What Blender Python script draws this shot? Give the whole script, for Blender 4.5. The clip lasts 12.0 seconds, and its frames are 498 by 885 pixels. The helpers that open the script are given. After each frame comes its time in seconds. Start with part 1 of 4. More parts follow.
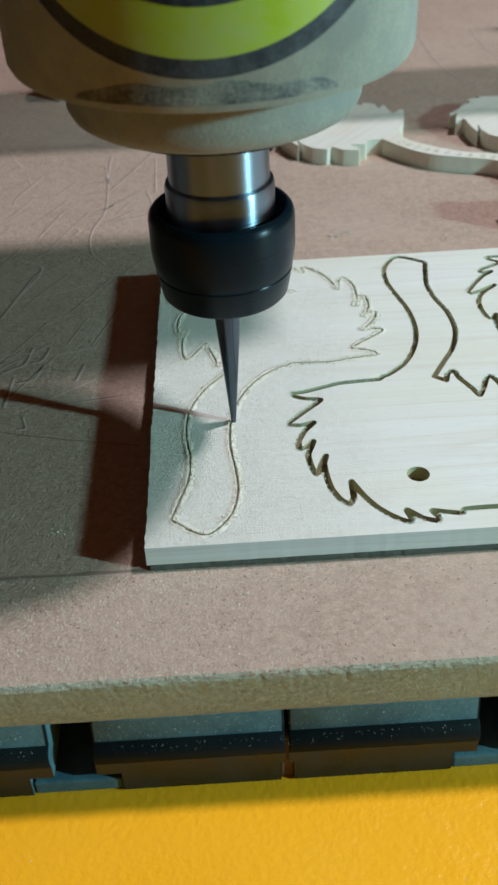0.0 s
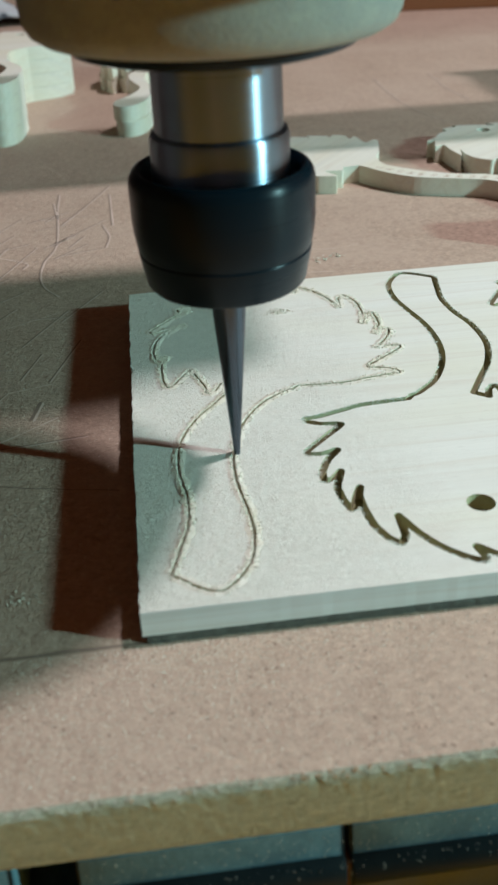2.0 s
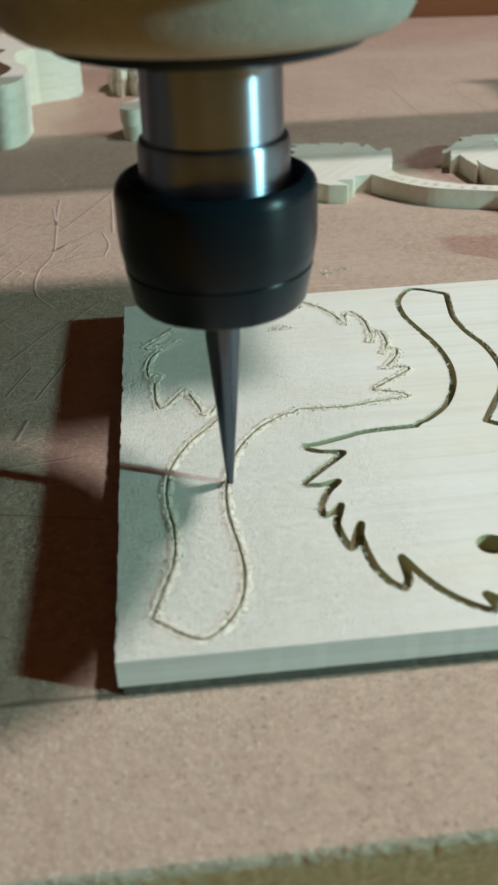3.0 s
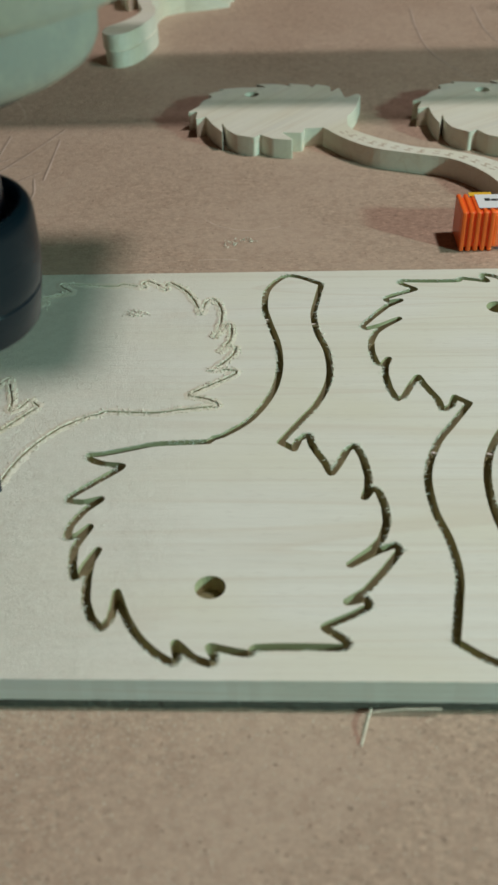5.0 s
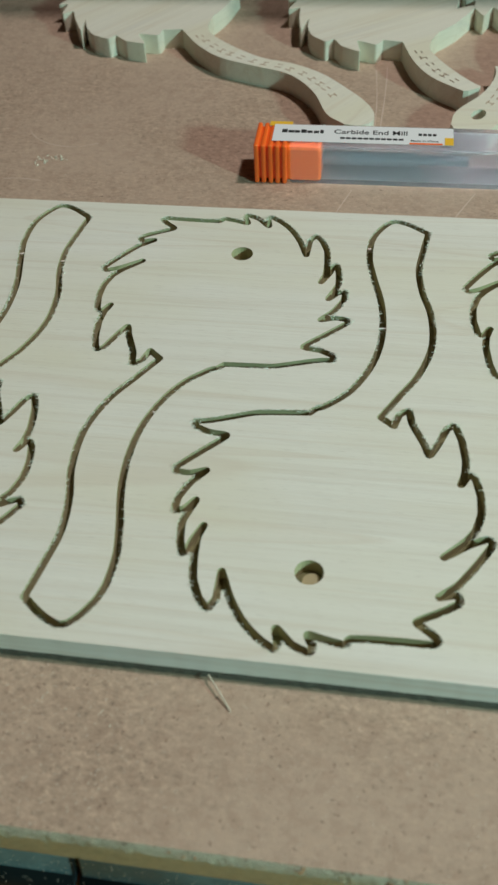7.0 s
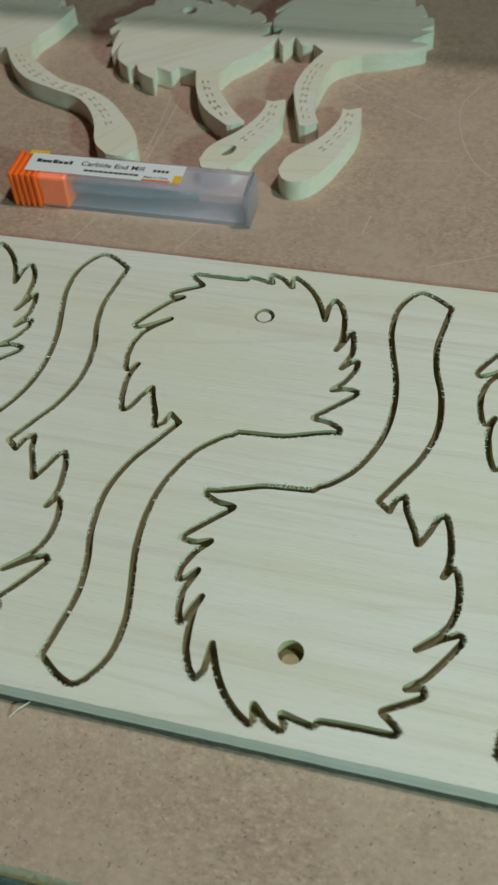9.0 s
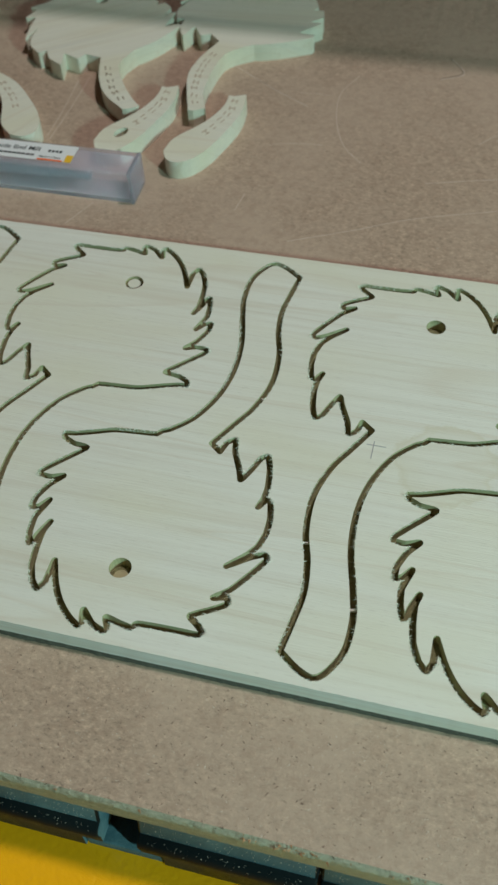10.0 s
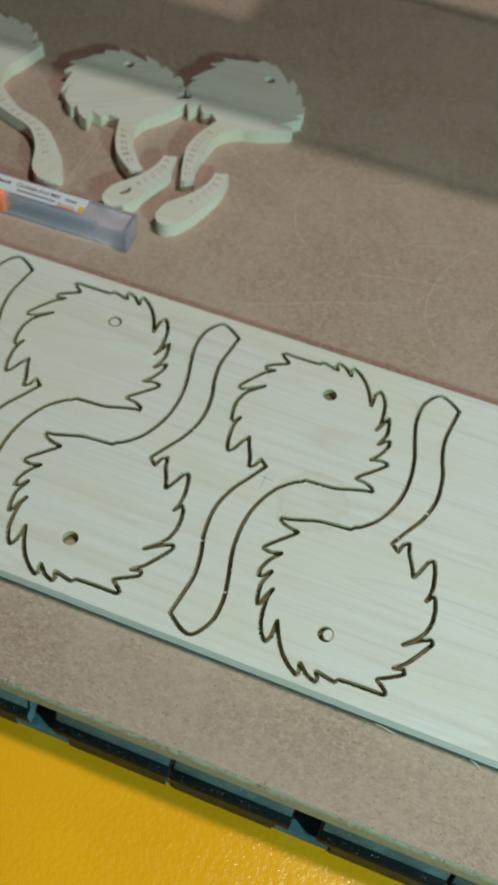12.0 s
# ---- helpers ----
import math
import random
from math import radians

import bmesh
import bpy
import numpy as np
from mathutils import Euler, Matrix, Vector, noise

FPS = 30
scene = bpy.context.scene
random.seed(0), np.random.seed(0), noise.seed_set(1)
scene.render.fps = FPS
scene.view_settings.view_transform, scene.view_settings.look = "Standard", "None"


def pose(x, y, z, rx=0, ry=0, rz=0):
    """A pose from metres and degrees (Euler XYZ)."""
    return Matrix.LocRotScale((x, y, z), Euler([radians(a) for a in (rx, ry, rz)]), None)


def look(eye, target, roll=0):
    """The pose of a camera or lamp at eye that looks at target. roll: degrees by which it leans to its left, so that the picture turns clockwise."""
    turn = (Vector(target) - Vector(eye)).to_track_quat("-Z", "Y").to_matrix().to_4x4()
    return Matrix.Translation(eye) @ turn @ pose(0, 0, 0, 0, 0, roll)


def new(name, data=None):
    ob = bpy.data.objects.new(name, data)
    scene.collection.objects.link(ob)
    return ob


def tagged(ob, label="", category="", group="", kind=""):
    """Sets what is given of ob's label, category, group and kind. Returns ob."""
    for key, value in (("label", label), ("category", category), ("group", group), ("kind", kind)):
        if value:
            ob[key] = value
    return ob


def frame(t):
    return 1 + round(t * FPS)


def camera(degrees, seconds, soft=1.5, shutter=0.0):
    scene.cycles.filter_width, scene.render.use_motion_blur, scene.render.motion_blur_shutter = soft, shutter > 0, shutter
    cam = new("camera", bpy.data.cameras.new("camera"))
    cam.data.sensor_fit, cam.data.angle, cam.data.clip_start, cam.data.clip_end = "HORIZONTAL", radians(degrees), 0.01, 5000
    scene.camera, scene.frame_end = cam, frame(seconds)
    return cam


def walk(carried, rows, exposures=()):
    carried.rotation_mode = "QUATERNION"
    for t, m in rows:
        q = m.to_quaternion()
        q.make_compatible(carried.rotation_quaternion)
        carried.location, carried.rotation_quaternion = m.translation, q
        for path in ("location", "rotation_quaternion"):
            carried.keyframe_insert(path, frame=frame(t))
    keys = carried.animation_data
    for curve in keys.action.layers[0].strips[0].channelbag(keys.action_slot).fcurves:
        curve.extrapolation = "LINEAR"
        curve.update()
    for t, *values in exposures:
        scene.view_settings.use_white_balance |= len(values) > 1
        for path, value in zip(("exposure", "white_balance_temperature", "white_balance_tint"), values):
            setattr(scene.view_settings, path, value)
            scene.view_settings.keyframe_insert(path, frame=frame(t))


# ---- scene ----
# A woodworking router table seen close up; sizes below are millimetres, scaled by MM.
cam = camera(29.12, 12.0, soft=2.6)
cam.data.dof.use_dof, cam.data.dof.focus_distance, cam.data.dof.aperture_fstop = True, 0.200, 50.0
PATH = [
    (0, (0.02101, -0.12686, 0.12313), (0.02372, 0.03115, 0.00055), -2.78),
    (0.5, (0.01633, -0.12024, 0.11357), (0.02035, 0.03948, -0.00675), -3.34),
    (1, (0.01365, -0.11376, 0.10273), (0.01876, 0.04948, -0.01272), -3.99),
    (1.5, (0.00836, -0.10820, 0.09282), (0.02114, 0.05920, -0.01586), -3.21),
    (2, (0.00937, -0.09852, 0.08941), (0.02589, 0.06987, -0.01723), -2.77),
    (2.5, (0.00979, -0.09097, 0.08629), (0.02778, 0.07800, -0.01918), -2.06),
    (4.3, (0.04403, -0.07952, 0.09538), (0.04399, 0.08347, -0.02052), -2.76),
    (4.5, (0.05145, -0.07752, 0.09866), (0.05072, 0.08289, -0.02078), -2.63),
    (5, (0.06868, -0.07698, 0.10261), (0.05985, 0.07945, -0.02170), -2.14),
    (5.5, (0.08499, -0.07703, 0.10639), (0.06778, 0.07029, -0.02778), -3.86),
    (6, (0.10393, -0.07289, 0.11200), (0.08404, 0.06849, -0.02807), -3.67),
    (6.5, (0.12278, -0.06762, 0.11527), (0.09990, 0.07122, -0.02686), -4.21),
    (6.7, (0.12958, -0.06660, 0.11876), (0.10610, 0.06855, -0.02679), -3.92),
    (8.3, (0.20239, -0.05787, 0.13526), (0.16319, 0.06729, -0.01574), -5.10),
    (8.5, (0.20813, -0.05527, 0.13951), (0.16911, 0.06761, -0.01340), -5.33),
    (9, (0.22906, -0.05415, 0.14756), (0.18935, 0.06663, -0.00682), -5.16),
    (9.5, (0.24288, -0.05881, 0.15645), (0.20385, 0.06016, 0.00049), -4.14),
    (10, (0.26540, -0.06763, 0.16338), (0.22777, 0.04984, 0.00595), -4.24),
    (10.5, (0.28413, -0.07470, 0.17072), (0.25372, 0.04365, 0.01239), -1.90),
    (11, (0.29964, -0.07937, 0.18542), (0.27320, 0.03738, 0.02520), 0.82),
    (11.5, (0.30165, -0.08913, 0.21467), (0.27302, 0.02432, 0.05246), 2.76),
    (12, (0.28816, -0.09492, 0.23875), (0.25789, 0.01716, 0.07589), 6.94),
]
walk(cam, [(t, look(eye, target, roll)) for t, eye, target, roll in PATH], exposures=[(0, 0.16, 5240, 10), (2.5, 0.24, 5540, 9), (4.5, -0.2, 5850, 8), (5.5, -0.40, 5950, 6), (6.5, -0.42, 5930, 6), (8.5, -0.68, 5860, 5), (9.5, -0.83, 5840, 5), (12, -0.80, 5720, 7)])

# ---- light ----
MM = 0.001


def V(x, y, z):
    return Vector((x * MM, y * MM, z * MM))


world = bpy.data.worlds.new("workshop")
scene.world = world
world.use_nodes = True
world.node_tree.nodes["Background"].inputs["Color"].default_value = (1.0, 0.30, 0.05, 1)
world.node_tree.nodes["Background"].inputs["Strength"].default_value = 0.10


def lamp(name, at, aim, size, power, colour):
    data = bpy.data.lights.new(name, "AREA")
    data.shape, data.size, data.size_y, data.energy, data.color = "ELLIPSE", size[0], size[1], power, colour
    ob = new(name, data)
    ob.matrix_world = look(at, aim)
    return ob


# the warm overhead lamp on the far side, and the low cool work lamp on the near side
lamp("overhead_lamp", V(700, 205, 1275), V(60, 60, 0), (0.12, 0.12), 15.2, (1.0, 0.86, 0.78))
lamp("work_lamp", V(730, -270, 292), V(80, 60, 0), (0.026, 0.06), 4.8, (0.62, 1.0, 0.86))


# ---- materials ----
def material(name, colour, rough=0.6, metal=0.0):
    m = bpy.data.materials.new(name)
    m.use_nodes = True
    t = m.node_tree
    b = t.nodes["Principled BSDF"]
    b.inputs["Base Color"].default_value = (*colour, 1)
    b.inputs["Roughness"].default_value = rough
    b.inputs["Metallic"].default_value = metal
    return m, t, b


def place(t, stretch=(1, 1, 1), turn=0.0):
    """World position in millimetres, stretched."""
    g = t.nodes.new("ShaderNodeNewGeometry")
    mp = t.nodes.new("ShaderNodeMapping")
    mp.inputs["Scale"].default_value = [1000 * s for s in stretch]
    mp.inputs["Rotation"].default_value = (0, 0, turn)
    t.links.new(g.outputs["Position"], mp.inputs["Vector"])
    return mp.outputs["Vector"]


def own(t, stretch=(1, 1, 1)):
    """The object's own coordinates in millimetres, stretched."""
    g = t.nodes.new("ShaderNodeTexCoord")
    mp = t.nodes.new("ShaderNodeMapping")
    mp.inputs["Scale"].default_value = [1000 * s for s in stretch]
    t.links.new(g.outputs["Object"], mp.inputs["Vector"])
    return mp.outputs["Vector"]


def grain(t, vec, scale, detail=4.0, rough=0.55, distortion=0.0):
    n = t.nodes.new("ShaderNodeTexNoise")
    n.inputs["Scale"].default_value = scale
    n.inputs["Detail"].default_value = detail
    n.inputs["Roughness"].default_value = rough
    n.inputs["Distortion"].default_value = distortion
    t.links.new(vec, n.inputs["Vector"])
    return n.outputs["Fac"]


def ramp(t, fac, stops):
    r = t.nodes.new("ShaderNodeValToRGB")
    e = r.color_ramp.elements
    while len(e) < len(stops):
        e.new(0.5)
    for k, (p, c) in zip(e, stops):
        k.position, k.color = p, (*c, 1) if len(c) == 3 else c
    t.links.new(fac, r.inputs["Fac"])
    return r.outputs["Color"]


def mix(t, a, b, fac, how="MIX"):
    n = t.nodes.new("ShaderNodeMix")
    n.data_type, n.blend_type = "RGBA", how
    for i, v in ((0, fac), (6, a), (7, b)):
        if isinstance(v, (int, float)):
            n.inputs[i].default_value = v
        elif isinstance(v, tuple):
            n.inputs[i].default_value = (*v, 1)
        else:
            t.links.new(v, n.inputs[i])
    return n.outputs[2]


def calc(t, how, a, b=0.0, c=0.0):
    n = t.nodes.new("ShaderNodeMath")
    n.operation = how
    for i, v in enumerate((a, b, c)):
        if isinstance(v, (int, float)):
            n.inputs[i].default_value = v
        else:
            t.links.new(v, n.inputs[i])
    return n.outputs[0]


def relief(t, b, height, strength, distance):
    n = t.nodes.new("ShaderNodeBump")
    n.inputs["Strength"].default_value = strength
    n.inputs["Distance"].default_value = distance * MM
    t.links.new(height, n.inputs["Height"])
    t.links.new(n.outputs["Normal"], b.inputs["Normal"])


def axis_of(t, vec, k):
    s = t.nodes.new("ShaderNodeSeparateXYZ")
    t.links.new(vec, s.inputs[0])
    return s.outputs[k]


def wood(name, pale, dark, vec_of=place, dusty=False):
    m, t, b = material(name, pale, 0.62)
    lines = grain(t, vec_of(t, (0.008, 0.45, 0.45)), 1.0, 6.0, 0.66, 0.5)
    fine = grain(t, vec_of(t, (0.10, 4.2, 4.2)), 1.0, 4.0, 0.6)
    cloud = grain(t, vec_of(t, (0.02, 0.05, 0.05)), 1.0, 2.0)
    c = ramp(t, lines, [(0.30, dark), (0.44, tuple(0.25 * a + 0.75 * b for a, b in zip(dark, pale))), (0.52, pale), (0.75, tuple(min(1, v * 1.05) for v in pale))])
    c = mix(t, c, tuple(v * 0.86 for v in pale), ramp(t, fine, [(0.52, (0, 0, 0)), (0.75, (0.6, 0.6, 0.6))]))
    c = mix(t, c, (pale[0] * 0.95, pale[1] * 0.93, pale[2] * 0.82), ramp(t, cloud, [(0.42, (0, 0, 0)), (0.7, (0.7, 0.7, 0.7))]))
    pores = grain(t, vec_of(t, (0.35, 3.2, 3.2)), 1.0, 2.0, 0.5)
    c = mix(t, c, tuple(v * 0.80 for v in dark), ramp(t, pores, [(0.62, (0, 0, 0)), (0.72, (0.35,) * 3)]))
    rings = grain(t, vec_of(t, (0.0030, 0.055, 0.055)), 1.0, 2.0, 0.5, 0.8)
    c = mix(t, c, (pale[0] * 0.86, pale[1] * 0.79, pale[2] * 0.72), ramp(t, calc(t, "FRACT", calc(t, "MULTIPLY", rings, 8.0)), [(0.0, (0.48,) * 3), (0.06, (0.26,) * 3), (0.20, (0, 0, 0)), (0.95, (0, 0, 0)), (1.0, (0.48,) * 3)]))
    height = fine
    if dusty:
        vec = vec_of(t, (1, 1, 1))
        far = calc(t, "ADD", axis_of(t, vec, 0), calc(t, "MULTIPLY", grain(t, vec, 0.06, 3.0), 40.0))
        mask = ramp(t, calc(t, "MULTIPLY", far, 0.01), [(0.40, (1, 1, 1)), (0.82, (0, 0, 0))])
        crumbs = calc(t, "ADD", calc(t, "MULTIPLY", grain(t, vec, 2.6, 5.0, 0.75), 0.6), calc(t, "MULTIPLY", grain(t, vec, 0.55, 3.0, 0.6), 0.4))
        c = mix(t, c, ramp(t, crumbs, [(0.35, (0.66, 0.635, 0.535)), (0.6, (0.785, 0.76, 0.66))]), mask)
        height = calc(t, "ADD", calc(t, "MULTIPLY", fine, 0.25), calc(t, "MULTIPLY", crumbs, calc(t, "MULTIPLY", mask, 1.3)))
        # a pale damp stain and pencil-grey smudge near the far end
        ring = t.nodes.new("ShaderNodeVectorMath")
        ring.operation = "DISTANCE"
        ring.inputs[1].default_value = (268, 57, 0)
        t.links.new(vec, ring.inputs[0])
        edge = calc(t, "ADD", ring.outputs["Value"], calc(t, "MULTIPLY", grain(t, vec, 0.16, 3.0), 9.0))
        c = mix(t, c, (pale[0] * 0.84, pale[1] * 0.80, pale[2] * 0.68), ramp(t, calc(t, "MULTIPLY", edge, 0.05), [(0.40, (0.20,) * 3), (0.68, (0.28,) * 3), (0.74, (0.6,) * 3), (0.78, (0, 0, 0))]))
    t.links.new(c, b.inputs["Base Color"])
    relief(t, b, height, 0.95 if dusty else 0.25, 0.4 if dusty else 0.18)
    return m


def fibreboard(name, base, edge=False):
    m, t, b = material(name, base, 0.75)
    vec = place(t)
    fleck = grain(t, place(t, (0.75, 1.15, 1.15), 0.15), 0.9 if edge else 1.15, 6.0, 0.78, 0.2)
    height = fleck
    hair = grain(t, place(t, (0.5, 1.6, 1.6), -0.8), 0.8, 4.0, 0.75, 0.5)
    cloud = grain(t, vec, 0.022, 4.0, 0.6)
    c = ramp(t, fleck, [(0.34, tuple(v * 0.42 for v in base)), (0.44, tuple(v * 0.88 for v in base)), (0.54, base), (0.66, tuple(min(1, v * 1.42) for v in base))])
    c = mix(t, c, tuple(v * 1.35 for v in base), ramp(t, hair, [(0.58, (0, 0, 0)), (0.70, (0.6,) * 3)]))
    c = mix(t, c, (base[0] * 1.12, base[1] * 1.16, base[2] * 1.2), ramp(t, cloud, [(0.4, (0, 0, 0)), (0.66, (0.8,) * 3)]))
    clump = grain(t, vec, 0.42, 3.0, 0.65)
    c = mix(t, c, (base[0] * 0.80, base[1] * 0.74, base[2] * 0.72), ramp(t, clump, [(0.36, (0.32,) * 3), (0.50, (0, 0, 0))]))
    c = mix(t, c, tuple(v * 1.16 for v in base), ramp(t, clump, [(0.52, (0, 0, 0)), (0.68, (0.35,) * 3)]))
    if not edge:
        # fine wood dust settled on the near left part of the sheet
        far = calc(t, "ADD", axis_of(t, vec, 0), calc(t, "MULTIPLY", grain(t, vec, 0.05, 4.0), 60.0))
        mask = calc(t, "MULTIPLY", ramp(t, calc(t, "MULTIPLY", far, 0.01), [(0.20, (1, 1, 1)), (0.80, (0, 0, 0))]), grain(t, vec, 0.8, 5.0, 0.7))
        c = mix(t, c, (0.42, 0.32, 0.235), calc(t, "MULTIPLY", mask, 0.3))
        height = calc(t, "ADD", fleck, calc(t, "MULTIPLY", mask, 4.0))
    t.links.new(c, b.inputs["Base Color"])
    relief(t, b, height, 0.9 if edge else 0.5, 1.2 if edge else 0.4)
    return m


def metal(name, colour, rough, dust=(0.3, 0.3, 0.27), much=0.5, metallic=1.0, bump=0.15):
    m, t, b = material(name, colour, rough, metallic)
    vec = own(t)
    spots = calc(t, "MULTIPLY", grain(t, vec, 0.10, 5.0, 0.7), calc(t, "ADD", 0.55, grain(t, vec, 2.0, 4.0, 0.7)))
    f = ramp(t, spots, [(0.42, (0, 0, 0)), (0.70, (much,) * 3)])
    t.links.new(mix(t, colour, dust, f), b.inputs["Base Color"])
    t.links.new(ramp(t, spots, [(0.35, (rough,) * 3), (0.7, (min(1, rough + 0.35),) * 3)]), b.inputs["Roughness"])
    t.links.new(calc(t, "SUBTRACT", metallic, calc(t, "MULTIPLY", f, metallic)), b.inputs["Metallic"])
    relief(t, b, grain(t, vec, 1.6, 4.0, 0.7), bump, 0.1 if bump < 0.2 else 0.25)
    return m


PINE = wood("pale_pine", (0.757, 0.745, 0.662), (0.66, 0.62, 0.525), place, True)
PINE_CUT = wood("cut_pine", (0.75, 0.72, 0.605), (0.67, 0.64, 0.55), own)
PINE_EDGE = wood("pine_edge", (0.80, 0.80, 0.77), (0.68, 0.66, 0.60), place)
# the same pine with the shade inside the narrow cuts put into its colour
SHADED_CUT_WALL = wood("shaded_cut_wall", (0.50, 0.46, 0.28), (0.28, 0.25, 0.13), place)
ADDED_CUT_FLOOR = fibreboard("added_cut_floor", (0.34, 0.32, 0.16), True)
# dark colour that stands in for the shadow line below the board
GAP_SHADE = fibreboard("painted_gap_shade", (0.15, 0.14, 0.11), True)
MDF = fibreboard("brown_fibreboard", (0.435, 0.316, 0.230))
MDF_EDGE = fibreboard("fibreboard_edge", (0.42, 0.42, 0.30), True)
SLAT = metal("dark_anodised", (0.010, 0.014, 0.016), 0.30, (0.03, 0.034, 0.032), 0.2, 0.0)
SLAT.node_tree.nodes["Principled BSDF"].inputs["Specular IOR Level"].default_value = 0.05
SLAT_TOP = metal("dusty_anodised", (0.050, 0.115, 0.150), 0.6, (0.14, 0.235, 0.265), 0.7, 0.0, 0.4)
SLAT_FACE = metal("glossy_anodised", (0.012, 0.012, 0.011), 0.30, (0.05, 0.045, 0.035), 0.5, 0.0, 0.3)


def turned(name, colour, rough, metallic, spread, gloss=0.5, tints=()):
    """Metal turned on a lathe: fine rings round the axis spread its highlights up and down."""
    m, t, b = material(name, colour, rough, metallic)
    rings = grain(t, own(t, (0.02, 0.02, 3.0)), 1.0, 3.0, 0.7)
    t.links.new(ramp(t, rings, [(0.3, (rough * 0.8,) * 3), (0.7, (rough * 1.25,) * 3)]), b.inputs["Roughness"])
    if tints:
        tint = grain(t, own(t, (0.12, 0.12, 0.01)), 1.0, 1.0)
        t.links.new(ramp(t, tint, [(0.35, tints[0]), (0.5, tints[1]), (0.65, tints[2])]), b.inputs["Base Color"])
    b.inputs["Specular IOR Level"].default_value = gloss
    b.inputs["Anisotropic"].default_value = spread
    b.inputs["Anisotropic Rotation"].default_value = 0.25
    g = t.nodes.new("ShaderNodeTangent")
    g.direction_type, g.axis = "RADIAL", "Z"
    t.links.new(g.outputs["Tangent"], b.inputs["Tangent"])
    return m


BLACK = turned("black_oxide", (0.006, 0.013, 0.020), 0.32, 0.0, 0.7, 0.18)
STEEL = turned("polished_steel", (0.34, 0.38, 0.43), 0.34, 1.0, 0.93, 0.5, ((0.28, 0.35, 0.43), (0.37, 0.43, 0.55), (0.29, 0.36, 0.45)))
BODY = metal("dusty_aluminium", (0.28, 0.285, 0.26), 0.85, (0.38, 0.38, 0.32), 0.9, 0.0, 0.5)
CARBIDE = turned("carbide", (0.10, 0.12, 0.15), 0.22, 1.0, 0.6)
DUST = wood("sawdust", (0.75, 0.71, 0.60), (0.66, 0.615, 0.51), place)
CHIP = material("wood_chips", (0.68, 0.62, 0.50), 0.8)[0]
SPECK = material("dusty_chips", (0.58, 0.50, 0.40), 0.85)[0]
FLECK = material("fibre_flecks", (0.58, 0.49, 0.40), 0.8)[0]
DARK_FLECK = material("dark_fibre_flecks", (0.13, 0.085, 0.06), 0.8)[0]
INK = material("stamp_ink", (0.20, 0.13, 0.07), 0.8)[0]
FAINT_INK = material("faint_stamp_ink", (0.44, 0.33, 0.23), 0.8)[0]
TRACE = material("scored_trace", (0.24, 0.175, 0.13), 0.85)[0]
SCUFF = material("scuffed_fibreboard", (0.58, 0.455, 0.37), 0.8)[0]
SHANK = material("cutter_steel", (0.34, 0.34, 0.37), 0.45, 0.4)[0]
TORN = material("torn_fibre", (0.42, 0.24, 0.12), 0.9)[0]
PENCIL = material("pencil_grey", (0.34, 0.34, 0.35), 0.6)[0]
RUST = material("rusty_seam", (0.16, 0.08, 0.03), 0.8)[0]
WALL = material("workshop_wall", (0.10, 0.085, 0.075), 0.9)[0]


def yellow_paint():
    m, t, b = material("yellow_paint", (0.80, 0.40, 0.015), 0.30)
    vec = place(t)
    c = mix(t, (0.95, 0.45, 0.003), (0.88, 0.40, 0.002), ramp(t, grain(t, vec, 0.012, 3.0), [(0.35, (0, 0, 0)), (0.7, (1, 1, 1))]))
    c = mix(t, c, (0.25, 0.10, 0.02), ramp(t, grain(t, vec, 0.33, 2.0, 0.4), [(0.79, (0, 0, 0)), (0.82, (0.8,) * 3)]))
    t.links.new(c, b.inputs["Base Color"])
    t.links.new(ramp(t, grain(t, vec, 0.3, 4.0), [(0.3, (0.13,) * 3), (0.7, (0.24,) * 3)]), b.inputs["Roughness"])
    relief(t, b, grain(t, vec, 0.75, 2.0), 0.40, 0.4)
    return m


YELLOW = yellow_paint()


# ---- building helpers ----
def solid(bm):
    bmesh.ops.recalc_face_normals(bm, faces=bm.faces)
    return bm


def part(name, bm, mat, parent=None, label="", smooth=False):
    """Links a bmesh in millimetres as one mesh object."""
    bm.transform(Matrix.Scale(MM, 4))
    me = bpy.data.meshes.new(name)
    if smooth:
        for f in bm.faces:
            f.smooth = True
        for e in bm.edges:
            if len(e.link_faces) == 2 and e.calc_face_angle(0) > 0.6:
                e.smooth = False
    bm.to_mesh(me)
    bm.free()
    for one in mat if isinstance(mat, (list, tuple)) else (mat,):
        me.materials.append(one)
    ob = new(name, me)
    ob.parent = parent
    if label:
        tagged(ob, label)
    return ob


def shared(name, me, parent, m=None):
    ob = new(name, me)
    ob.parent = parent
    if m is not None:
        ob.matrix_basis = m
    return ob


def at_mm(x, y, z, turn=0.0):
    return pose(x * MM, y * MM, z * MM, 0, 0, turn)


def base(name, label, category, x=0, y=0, z=0, turn=0.0, group="", kind=""):
    ob = new(name)
    ob.empty_display_size = 0.01
    ob.matrix_basis = at_mm(x, y, z, turn)
    return tagged(ob, label, category, group, kind)


def block(x0, x1, y0, y1, z0, z1, bevel=0.0, segments=2, bm=None):
    bm = bm or bmesh.new()
    r = bmesh.ops.create_cube(bm, size=1)
    for v in r["verts"]:
        v.co = Vector(((x0 + x1) / 2 + v.co.x * (x1 - x0), (y0 + y1) / 2 + v.co.y * (y1 - y0), (z0 + z1) / 2 + v.co.z * (z1 - z0)))
    if bevel:
        es = list({e for v in r["verts"] for e in v.link_edges})
        bmesh.ops.bevel(bm, geom=es, offset=bevel, segments=segments, profile=0.5, affect="EDGES")
    return bm


